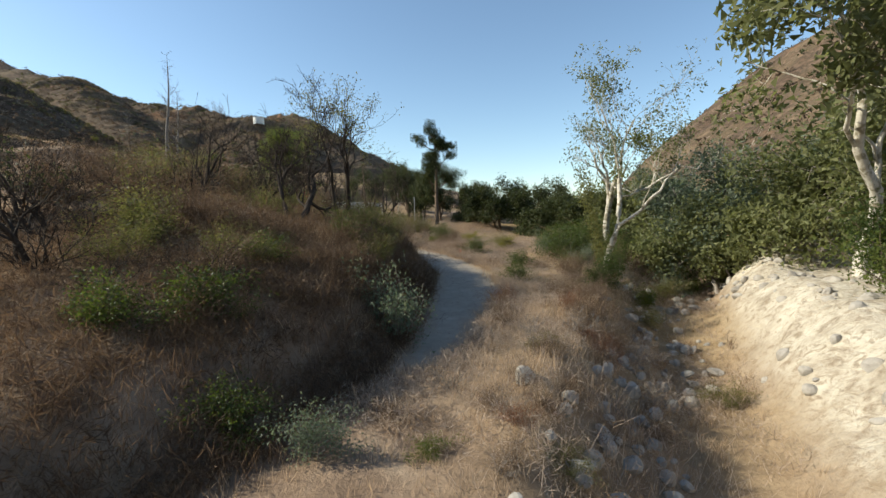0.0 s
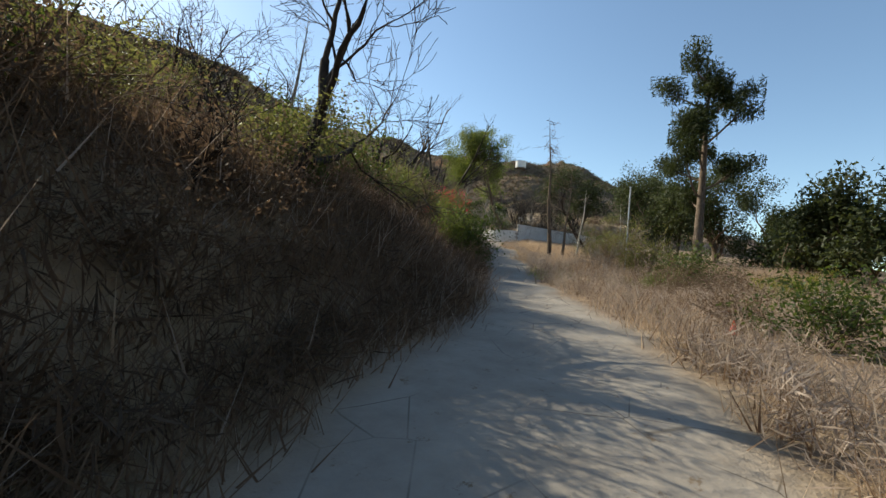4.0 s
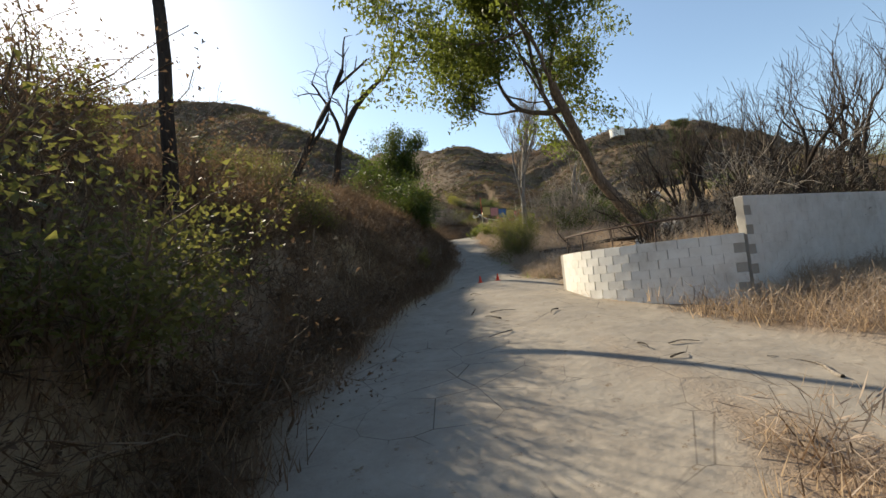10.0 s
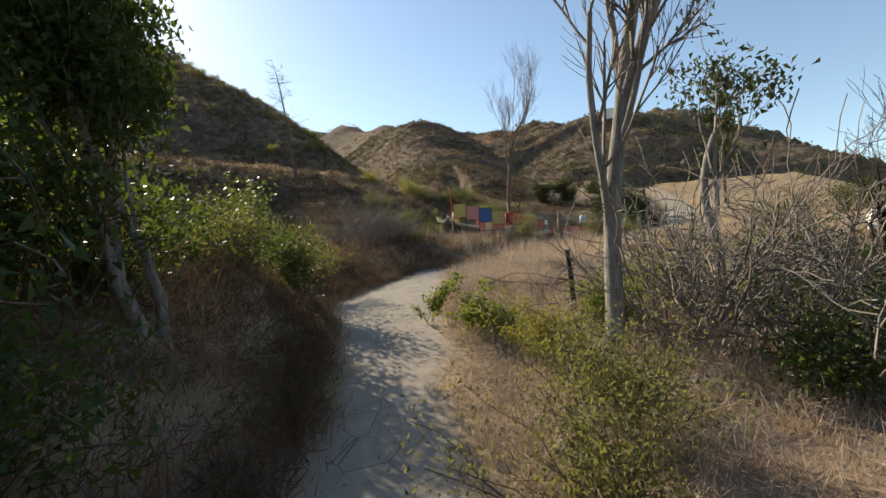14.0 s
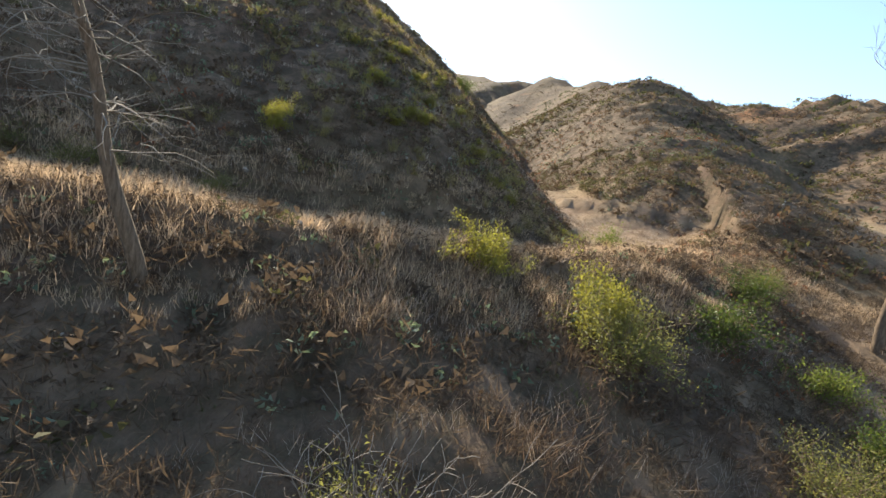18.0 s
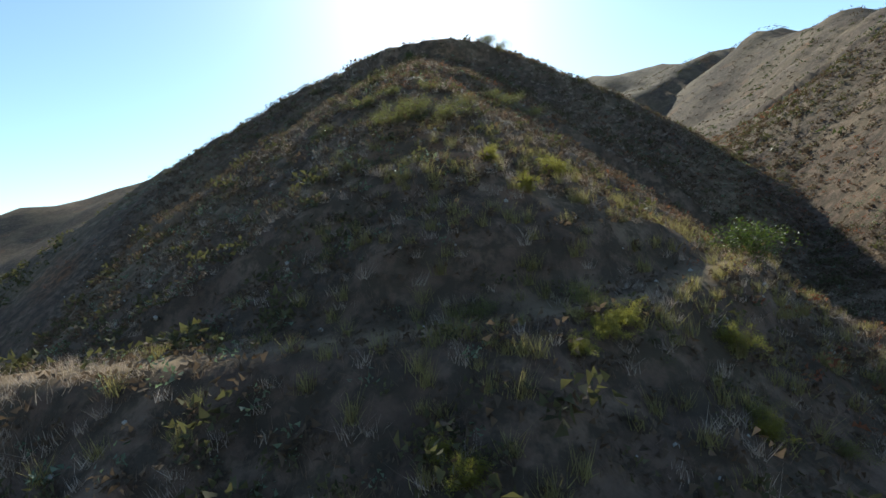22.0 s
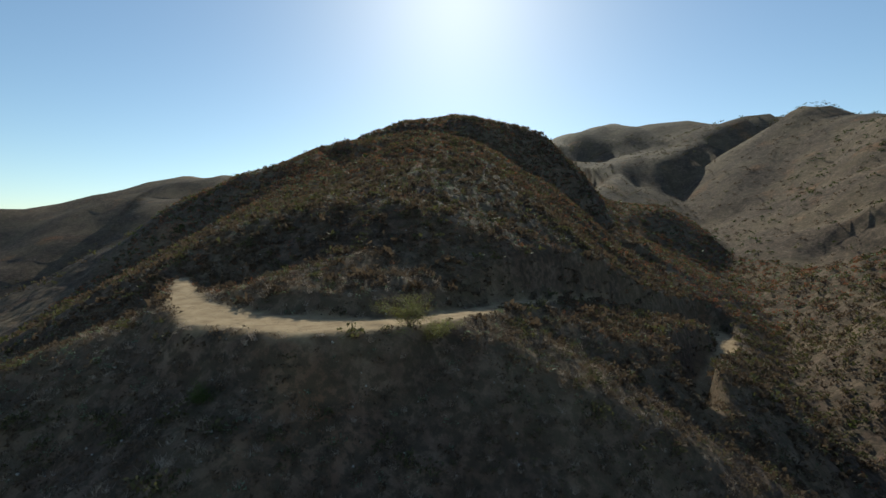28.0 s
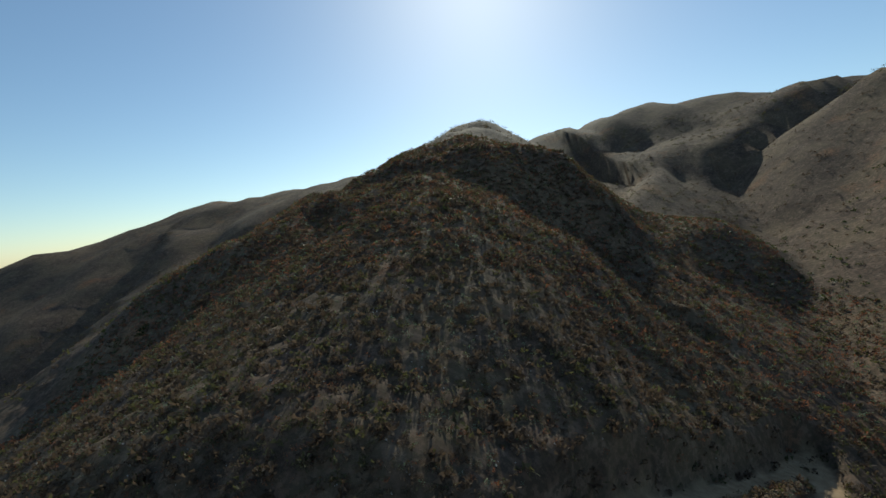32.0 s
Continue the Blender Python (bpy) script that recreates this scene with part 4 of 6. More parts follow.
# -- along the overgrown track --
for kind, x, y, h, w in [
    ("dark", 42.3, 11.0, 2.4, 0.72), ("bright", 41.6, 11.4, 2.2, 0.6), ("brown", 41.0, 10.6, 1.0, 1.1), ("bright", 51.4, 17.0, 1.25, 0.7), ("twig", 50.7, 17.1, 1.0, 0.9), ("brown", 50.5, 16.9, 0.9, 0.9), ("brown", 52.8, 16.9, 1.1, 1.0), ("dark", 43.0, 12.0, 2.3, 0.62), ("dark", 44.0, 12.2, 1.9, 0.7), ("bright", 46.6, 14.2, 1.5, 0.8), ("olive", 47.0, 15.6, 1.9, 0.8),
    ("bright", 39.9, 13.6, 2.0, 0.5), ("brown", 40.2, 9.9, 0.7, 1.4), ("olive", 49.0, 17.4, 2.4, 0.8), ("olive", 47.4, 18.9, 2.2, 0.9), ("bright", 51.2, 17.0, 1.7, 0.75), ("twig", 49.9, 16.0, 0.9, 1.2), ("twig", 42.8, 15.4, 0.7, 1.4),
    ("brown", 51.6, 18.4, 1.4, 0.9), ("brown", 53.2, 17.9, 1.5, 1.0), ("brown", 54.0, 20.6, 1.4, 1.1), ("twig", 47.2, 13.6, 0.9, 1.3), ("twig", 48.8, 14.9, 0.8, 1.3),
    ("brown", 55.2, 20.6, 1.4, 1.1), ("brown", 56.2, 21.6, 1.5, 1.2), ("olive", 58.8, 23.2, 1.8, 1.1), ("brown", 58.0, 22.6, 1.5, 1.1), ("olive", 60.4, 24.2, 2.0, 1.1), ("brown", 61.6, 24.6, 1.4, 1.3),
    ("brown", 63.5, 28.8, 1.4, 1.2), ("brown", 62.2, 28.0, 1.5, 1.2), ("olive", 64.8, 30.0, 1.4, 1.0), ("brown", 66.4, 31.2, 1.4, 1.2), ("brown", 59.6, 26.8, 1.8, 1.1), ("brown", 64.2, 26.9, 1.2, 1.3),
    ("brown", 66.4, 29.2, 1.1, 1.3), ("brown", 68.6, 31.4, 1.1, 1.3), ("brown", 70.6, 35.0, 1.1, 1.2), ("yellow", 72.0, 33.3, 0.9, 0.8), ("dark", 74.8, 37.4, 2.0, 1.0),
    ("dark", 75.6, 39.0, 2.4, 0.9), ("dark", 76.6, 38.6, 1.7, 1.0), ("dark", 75.0, 37.0, 1.6, 1.0), ("brown", 71.6, 38.0, 1.2, 1.2), ("dark", 78.6, 42.6, 1.9, 1.1), ("dark", 76.8, 40.9, 1.8, 1.1), ("olive", 80.4, 44.4, 1.6, 1.1), ("dark", 83.6, 46.6, 2.4, 0.9),
    ("dark", 81.8, 47.0, 2.2, 1.1), ("olive", 85.2, 50.2, 2.2, 1.1), ("olive", 76.4, 31.9, 1.9, 0.9), ("olive", 78.0, 33.2, 1.8, 1.0), ("olive", 81.2, 35.9, 1.8, 0.9), ("olive", 83.2, 36.6, 1.9, 0.9),
    ("olive", 79.4, 34.6, 1.5, 1.0), ("yellow", 84.8, 38.9, 1.2, 1.0), ("bright", 87.0, 38.6, 1.6, 0.9), ("twig", 86.6, 36.0, 3.4, 0.9), ("twig", 88.4, 35.2, 3.6, 0.9), ("twig", 88.2, 33.4, 3.2, 1.0), ("twig", 87.4, 37.0, 3.6, 0.8), ("twig", 89.4, 36.6, 3.6, 0.8), ("twig", 87.2, 34.6, 3.4, 0.9),
    ("dark", 86.2, 34.2, 1.8, 1.1), ("dark", 90.4, 33.2, 1.8, 1.2), ("olive", 90.0, 38.0, 2.0, 1.1), ("stalk", 85.7, 43.1, 1.3, 1.0), ("stalk", 85.3, 40.8, 1.2, 1.3), ("bright", 85.6, 40.4, 1.0, 0.8),
    ("dark", 29.6, -7.6, 1.5, 1.1), ("olive", 27.6, -4.6, 0.9, 1.2), ("brown", 25.4, -5.6, 1.0, 1.3), ("brown", 22.6, -4.2, 0.7, 1.4), ("olive", 24.0, -8.0, 1.2, 1.2), ("brown", 27.2, -8.0, 1.2, 1.3),
    ("dark", 26.4, -10.8, 1.3, 1.2), ("twig", 23.6, -5.6, 0.9, 1.4), ("brown", 29.4, -3.0, 0.7, 1.3), ("olive", 36.0, -4.8, 1.1, 1.2), ("brown", 20.4, -3.4, 0.6, 1.4), ("twig", 26.2, -3.6, 0.8, 1.4),
    ("brown", 16.7, 1.3, 0.60, 1.5), ("olive", 12.8, 1.0, 0.50, 1.5), ("brown", 16.0, -1.4, 0.90, 1.5), ("twig", 15.1, -2.2, 0.80, 1.5), ("brown", 9.3, 1.7, 0.50, 1.5), ("brown", 9.9, 0.3, 0.60, 1.5), ("brown", 9.7, 2.9, 0.40, 1.5), ("bright", 8.3, 4.1, 0.35, 1.5), ("twig", 12.6, -2.0, 0.70, 1.5), ("brown", 7.6, 2.8, 0.40, 1.5), ("olive", 8.1, 1.7, 0.45, 1.5), ("brown", 9.6, 4.8, 0.40, 1.5),
    ("olive", 52.6, 8.2, 1.8, 0.9), ("twig", 46.5, 6.6, 1.8, 1.0), ("brown", 48.4, 7.0, 2.0, 1.0), ("olive", 47.4, 5.4, 2.4, 0.9), ("dark", 44.6, 3.2, 1.6, 1.0), ("bright", 43.0, 4.2, 0.9, 1.0),
    ("twig", 50.6, 5.8, 2.2, 1.0), ("brown", 58.6, 9.2, 1.4, 1.2), ("twig", 61.8, 10.2, 1.2, 1.2), ("olive", 66, 12.6, 1.8, 1.1), ("brown", 72.4, 12.8, 1.4, 1.2), ("dark", 76.5, 14.5, 2.0, 1.1),
    ("twig", 46.4, 14.2, 0.9, 1.2), ("twig", 47.4, 14.6, 1.0, 1.3), ("twig", 48.4, 15.0, 0.8, 1.3), ("twig", 49.6, 15.6, 0.9, 1.3), ("bright", 45.2, 13.5, 0.8, 0.8), ("bright", 45.9, 13.3, 0.6, 0.8), ("brown", 49.0, 14.4, 0.9, 1.3),
    ("burnt", 76.0, 22.6, 2.8, 0.9), ("burnt", 78.6, 21.8, 3.4, 0.9), ("twig", 77.4, 23.0, 3.4, 0.8), ("burnt", 80.6, 21.6, 3.8, 0.8), ("twig", 82.0, 21.4, 4.0, 0.8), ("burnt", 83.2, 22.4, 4.2, 0.8), ("dark", 77.6, 41.6, 3.0, 0.8), ("dark", 76.2, 42.4, 3.2, 0.9), ("burnt", 73.8, 21.6, 1.5, 1.2), ("burnt", 75.6, 20.8, 1.7, 1.2), ("burnt", 77.4, 20.2, 1.6, 1.3), ("burnt", 79.4, 19.6, 1.7, 1.2), ("burnt", 81.5, 18.8, 1.6, 1.3), ("burnt", 76.4, 22.4, 2.0, 1.2), ("burnt", 79.6, 22.4, 2.1, 1.2),
    ("twig", 78.6, 29.8, 1.0, 1.6), ("twig", 80.4, 31.4, 1.2, 1.6), ("twig", 82.6, 32.2, 1.4, 1.5), ("twig", 75.8, 30.4, 0.7, 1.7), ("dark", 86.8, 30.6, 1.6, 1.3), ("dark", 92.6, 34.8, 2.0, 1.2)]:
    bush(kind, x, y, h, w)

# tall dark brush over the bank, and scrub beyond the yard
rb = np.random.default_rng(91)
spot = beside_trail(rb, 96, 3.8, 15.0, 46.0, 69.0)
for k, (x, y, d) in enumerate(spot):
    tall = rb.uniform(0.8, 1.3) if d < 6.0 else rb.uniform(1.2, 2.1)
    bush(("brown", "twig", "olive", "brown", "oak", "brown", "olive", "twig")[k % 8], x, y, tall, rb.uniform(0.75, 1.1))
for k in range(34):
    x, y = rb.uniform(90, 124), rb.uniform(10, 38)
    bush(("brown", "dark", "twig", "olive", "twig", "brown")[k % 6], x, y, rb.uniform(1.2, 2.6), rb.uniform(0.9, 1.3))
dead_conifer(54.9, 11.95, 9.6, (-0.09, 0.08), 3, "tall dead brown tree hung with thin drooping twigs")
dead_conifer(54.7, 11.1, 6.4, (0.02, 0.0), 4, "thin dead dark stem beside the taller dead tree", None, None, 0.3, 22, 0.10, "dead_sapling", "dead saplings")
dead_conifer(55.2, 10.4, 4.8, (0.06, -0.04), 5, "thin pale leafless stem on dry grass", BARK_WHITE, TWIG_GREY, 0.2, 16, 0.10, "dead_sapling", "dead saplings")
dead_conifer(59.0, 8.6, 4.4, (0.0, 0.03), 6, "thin pale leafless stem on dry grass", BARK_WHITE, TWIG_GREY, 0.2, 14, 0.10, "dead_sapling", "dead saplings")
tree("live_oak", "leaning live oak with dark twisted limbs and small leaves", 63.4, 11.4, 7.2, (-0.55, 0.45), BARK_DARK, LEAF_OAK, 12, 4, (3, 4), 0.8, 0.42, 0.03, 0.2, 0.10, 0.66, 46, 0.36, 0.06, along_limbs=True)
for k, (x, y, h) in enumerate([(71, 8, 9.5), (66.5, 3, 8.5), (76, 11, 8.5), (72, -1, 7.5), (82, 9, 8.0), (62, 5.5, 7.0)]):
    tree("oak_tree", "tall dark open oak beyond the dry grass", x, y, h, (0, 0), BARK_BROWN, LEAF_OAK, 70 + k, 4, (3, 4), 0.8, 0.36, 0.026, 0.18, 0.08, 0.68, 22, 0.36, 0.085, "oaks beyond the dry grass", stems=2, along_limbs=True)
tree("bare_oak", "large leafless tree with dark curving limbs on the slope", 45.0, 18.2, 7.0, (0, 0), BARK_DARK, None, 23, 4, (3, 4), 0.6, 0.34, 0.03, 0.16, 0.10, 0.7, stems=3)
tree("bare_tree", "leafless slender tree on the brushy slope", 50.6, 20.6, 8.5, (0.05, 0), BARK_BROWN, None, 24, 3, (2, 3), 0.45, 0.6, 0.016, 0.1, 0.12, 0.5)
tree("bare_tree", "leafless slender tree on the brushy slope", 53.0, 23.5, 9.5, (0.25, -0.2), BARK_BROWN, None, 25, 3, (2, 3), 0.5, 0.6, 0.016, 0.1, 0.1, 0.5)
tree("snag", "short charred snag without branches on the slope", 56.4, 22.6, 4.2, (0.05, 0.0), BARK_DARK, None, 26, 1, (1, 2), 0.5, 0.9, 0.025, 0.06, 0.02, 0.2)
tree("snag", "leaning charred snag without branches on the slope", 58.6, 25.6, 4.6, (0.4, -0.3), BARK_DARK, None, 27, 1, (1, 2), 0.5, 0.9, 0.025, 0.06, 0.02, 0.2)
tree("leaning_dead_tree", "dead tree with dark twisted trunk leaning over the track", 54.6, 20.8, 6.8, (0.55, -0.50), BARK_DARK, None, 28, 3, (3, 4), 0.5, 0.62, 0.012, 0.12, 0.02, 0.6, droop=1)
tree("leaning_dead_tree", "dead tree with thick charred trunk leaning over the bank", 57.9, 22.9, 9.2, (0.30, -0.22), BARK_DARK, None, 29, 3, (3, 5), 0.7, 0.72, 0.014, 0.08, -0.02, 0.42)
tree("bare_tree", "straight dark leafless trunk on the bank", 61.6, 27.2, 10.0, (0.06, -0.03), BARK_DARK, None, 31, 2, (2, 3), 0.5, 0.8, 0.012, 0.05, 0.05, 0.35)
tree("snag", "charred snag with a few short limbs on the bank", 65.4, 31.6, 6.2, (0.14, -0.08), BARK_DARK, None, 32, 2, (2, 3), 0.7, 0.75, 0.02, 0.08, 0.02, 0.3)
tree("bare_tree", "charred leafless tree with spreading crooked limbs on the bank", 72.0, 40.4, 9.2, (0.08, -0.04), BARK_DARK, None, 33, 4, (3, 4), 0.75, 0.55, 0.025, 0.14, -0.01, 0.55)
tree("bare_tree", "small leafless grey tree on the slope", 80.5, 49.5, 5.4, (0.05, 0), TWIG_GREY, None, 34, 4, (3, 3), 0.45, 0.4, 0.018, 0.1, 0.1, 0.66)
tree("gum_tree", "slender gum tree with dark hanging leaves beside the track", 78.5, 41.3, 6.6, (0.05, 0.02), BARK_GREY, LEAF_DARK, 35, 4, (3, 3), 0.5, 0.34, 0.018, 0.12, 0.12, 0.66, 30, 0.22, 0.06, stems=3, droop=1.2, along_limbs=True)
tree("pepper_tree", "large leaning tree with yellow green feathery foliage in the yard", 75.6, 24.9, 12.6, (-0.62, 0.42), BARK_BROWN, LEAF_BRIGHT, 36, 4, (4, 4), 0.9, 0.38, 0.019, 0.14, 0.12, 0.66, 66, 0.32, 0.08, droop=0.9, along_limbs=True)
tree("tall_bare_tree", "tall forked leafless tree with pale grey trunk", 85.5, 37.8, 13.0, (0.0, -0.02), BARK_GREY, None, 37, 4, (5, 6), 0.62, 0.62, 0.015, 0.06, 0.12, 0.50, twig=TWIG_GREY)
tree("gum_tree", "tall gum tree with sparse dark foliage behind the thicket", 91.5, 37.0, 10.5, (0.02, 0.0), BARK_GREY, LEAF_OAK, 38, 4, (3, 3), 0.5, 0.45, 0.016, 0.12, 0.12, 0.6, 14, 0.30, 0.10, droop=1.0)
for k, (x, y, h) in enumerate([(80.5, 22.4, 6.5), (84, 19.5, 8.0), (86, 25, 7.2), (78.2, 24.6, 5.6), (91, 29, 6.2), (97, 33.5, 5.6), (88, 21, 7.5), (94, 25, 7.0), (100, 28, 6.0), (92, 31.5, 5.0)]):
    tree("bare_tree", "leafless burnt tree with upright crooked limbs", x, y, 1.15 * h, (0, 0), BARK_DARK, None, 80 + k, 4, (3, 4), 0.5, 0.32, 0.026, 0.16, 0.12, 0.7, group="burnt trees beyond the yard", stems=2)
tree("bare_tree", "pale thin leafless stem among the brush", 94.5, 37.6, 4.5, (-0.04, 0), BARK_WHITE, None, 95, 2, (2, 3), 0.4, 0.6, 0.015, 0.08, 0.08, 0.5)

rb = np.random.default_rng(97)
for x, y, turn, long in [(73.8, 27.6, 160, 1.5), (74.6, 29.0, 230, 2.2), (75.8, 28.4, 110, 1.6), (76.4, 30.2, 190, 1.8), (73.2, 29.3, 60, 1.3), (66.8, 20.0, 40, 1.0)]:
    limbs = []
    grow(rb, (0, 0, 0.06), (math.cos(math.radians(turn)), math.sin(math.radians(turn)), 0.05), 0.6 * long, 0.028, 2, limbs, 0.6, 0.16, -0.02, (2, 3), 0.6)
    fallen = thing("fallen_branch", "dead grey branch lying on the trodden ground", "branch", "fallen branches", pose(x, y, top(x, y)))
    part("stem", mesh_of("fallen_stem", *tubes([(p * [1, 1, 0.3], np.maximum(q, 0.008)) for p, q, lv in limbs if lv == 0], 6), TWIG_GREY, True), fallen)
    part("side_twigs", mesh_of("fallen_twigs", *tubes([(p * [1, 1, 0.25], np.maximum(q, 0.005)) for p, q, lv in limbs if lv > 0], 3), TWIG_GREY, True), fallen)

# -- the clearing and the bench above it --
tree("tall_bare_tree", "tall leafless tree with fine upswept grey branches", 126.0, 66.8, 23.0, (0.0, 0.0), BARK_BROWN, None, 41, 5, (4, 5), 0.42, 0.40, 0.012, 0.08, 0.12, 0.62, twig=BARK_BROWN)
dead_conifer(95.9, 67.5, 9.6, (-0.26, -0.10), 42, "leaning charred trunk with sparse thin bare branches", BARK_BROWN, TWIG_GREY, 0.15, 84, 0.19, "leaning_dead_tree")
tree("bare_tree", "dark crooked leafless tree on the slope", 121.0, 62.5, 5.0, (0.1, 0.0), BARK_DARK, LEAF_BROWN, 43, 4, (3, 4), 0.8, 0.34, 0.03, 0.2, 0.03, 0.7, 5, 0.2, 0.06)
tree("bare_tree", "small leafless tree far down the bench", 66, 81.5, 6.0, (0.1, 0.05), TWIG_GREY, None, 44, 4, (3, 3), 0.5, 0.4, 0.018, 0.1, 0.1, 0.66)
pine(148, 46, 15, 9, "tall dark pine beyond the clearing")
for k, (x, y, h) in enumerate([(125.5, 51.5, 4.2), (128.5, 54, 4.0), (133, 57, 4.5), (138, 66, 5.0), (146, 62, 5.0)]):
    tree("oak_tree", "small dark oak beside the dirt road", x, y, h, (0, 0), BARK_BROWN, LEAF_OAK, 110 + k, 3, (4, 5), 0.9, 0.3, 0.03, 0.2, 0.03, 0.7, 30, 0.36, 0.11, "oaks by the dirt road", stems=2, along_limbs=True)
for kind, x, y, h, w in [
    ("twig", 92.8, 54.2, 2.6, 1.1), ("twig", 93.4, 55.2, 2.6, 1.0), ("twig", 94.8, 54.6, 2.0, 1.1), ("olive", 95.4, 53.6, 1.0, 1.2), ("twig", 91.8, 55.6, 2.2, 1.2), ("twig", 94.2, 56.4, 2.4, 0.9), ("twig", 95.6, 56.0, 1.9, 1.0), ("twig", 94.0, 54.0, 2.2, 1.1), ("olive", 99.2, 61.8, 1.7, 1.0), ("twig", 99.8, 62.2, 1.8, 1.0),  ("olive", 99.8, 55.6, 1.6, 0.7), ("twig", 103.6, 53.6, 1.2, 0.9), ("twig", 105.6, 52.6, 1.2, 0.9), ("olive", 108.4, 47.4, 1.9, 1.0), ("olive", 97.2, 57.6, 2.2, 1.0), ("brown", 95.6, 58.2, 1.6, 1.2),
    ("olive", 104.2, 51.0, 2.5, 0.75), ("twig", 104.6, 52.0, 2.0, 0.8), ("olive", 111, 46.6, 1.6, 1.1), ("yellow", 104.2, 60.0, 1.3, 1.0), ("yellow", 104.7, 68.7, 1.6, 0.85),
    ("dark", 119.2, 69.2, 1.8, 1.0), ("yellow", 108.0, 66.8, 2.4, 0.85), ("olive", 108.6, 66.2, 1.8, 0.9), ("olive", 107.4, 65.4, 2.0, 1.0),  ("twig", 99.4, 61.3, 2.0, 1.0), ("olive", 98.6, 60.6, 1.4, 1.0),
    ("olive", 112.0, 59.6, 2.4, 1.0), ("dark", 113.6, 60.6, 2.0, 1.1), ("olive", 110.4, 61.6, 1.8, 1.1), ("dark", 116, 62.6, 1.8, 1.1), ("bright", 117.6, 65, 1.6, 1.0), ("olive", 122.6, 70.6, 1.6, 1.1), ("dark", 114, 66.8, 1.8, 1.1),
    ("yellow", 98.3, 77.1, 1.3, 0.9), ("olive", 92.8, 74.9, 1.1, 1.1), ("olive", 90.6, 75.8, 1.0, 1.1), ("twig", 101.4, 74.2, 0.9, 1.2), ("olive", 96.4, 73.2, 0.9, 1.2), ("bright", 118.6, 77.5, 2.0, 1.0), ("olive", 123.5, 82, 1.6, 1.1),
    ("olive", 101.8, 105.6, 1.3, 1.3), ("olive", 103.4, 105.0, 1.2, 1.2), ("olive", 100.4, 104.6, 1.1, 1.2), ("olive", 98.0, 111.6, 0.9, 1.6), ("olive", 100.0, 112.0, 0.8, 1.5), ("olive", 109.6, 119.4, 1.5, 1.4),
    ("olive", 112.0, 120.6, 1.3, 1.3), ("olive", 107.8, 118.2, 1.1, 1.4), ("olive", 102.8, 111.8, 0.8, 1.2), ("olive", 105.0, 109.2, 0.9, 1.1), ("olive", 95.6, 109.4, 1.0, 1.2), ("yellow", 108.4, 99.2, 1.1, 1.0),
    ("yellow", 106.4, 96.4, 0.8, 0.9), ("yellow", 105.2, 98.4, 0.7, 1.1), ("dark", 100.4, 141.4, 1.2, 1.0), ("olive", 112.2, 147.4, 2.0, 1.4), ("olive", 113.6, 147.6, 1.6, 1.4), ("dark", 116, 98, 1.6, 1.2), ("burnt", 118.4, 100.4, 2.0, 1.0)]:
    bush(kind, x, y, h, w)

# rounded yellow green tussocks on the near face of the hill
rb = np.random.default_rng(101)
for k in range(46):
    x, y = rb.uniform(102, 119), rb.uniform(76, 93)
    bush(("yellow", "olive", "yellow")[k % 3], x, y, rb.uniform(0.45, 0.85), rb.uniform(1.0, 1.3), label="rounded yellow green tussock shrub on the shaded slope")

# bougainvillea thrown over the shrubs on the bank
boug = thing("bougainvillea", "bougainvillea covered in magenta red bracts on the bank", "shrub", "", pose(51.95, 18.2, top(51.95, 18.2)))
r_ = np.random.default_rng(15)
canes = []
for k in range(26):
    a = r_.uniform(0, 2 * np.pi)
    grow(r_, (r_.normal(0, 0.3), r_.normal(0, 0.3), -0.1), (0.4 * math.cos(a) - 0.1, 0.4 * math.sin(a) + 0.05, 1), r_.uniform(1.4, 2.7), 0.022, 1, canes, 0.7, 0.15, -0.02, (3, 5), 0.45)
part("cane_tangle", mesh_of("bougainvillea_canes", *tubes([(p, np.maximum(q, 0.006)) for p, q, _ in canes], 4), BARK_BROWN, True), boug)
ends = np.concatenate([p[-2:] for p, _, _ in canes])
ends = ends[ends[:, 2] > 0.7]
part("flower_mass", mesh_of("bougainvillea_bracts", *leaves(r_, ends[::3], 100, 0.12, 0.032), PETAL), boug)
part("foliage", mesh_of("bougainvillea_leaves", *leaves(r_, ends[1::4], 30, 0.14, 0.034), LEAF_BRIGHT), boug)


# ---- block wall and yard ----
def box_mesh(name, size, mat, bevel=0.01, centre=(0, 0, 0)):
    bm = bmesh.new()
    bmesh.ops.create_cube(bm, size=1.0, matrix=Matrix.Translation(centre) @ Matrix.Diagonal((*size, 1)))
    if bevel:
        bmesh.ops.bevel(bm, geom=bm.edges[:], offset=bevel, segments=1, affect="EDGES")
    return bm_mesh(name, bm, mat)


def cyl(name, radius, height, mat, sides=12, top_radius=None, bevel=0.0):
    bm = bmesh.new()
    bmesh.ops.create_cone(bm, cap_ends=True, segments=sides, radius1=radius, radius2=radius if top_radius is None else top_radius, depth=height, matrix=Matrix.Translation((0, 0, height / 2)))
    return bm_mesh(name, bm, mat)


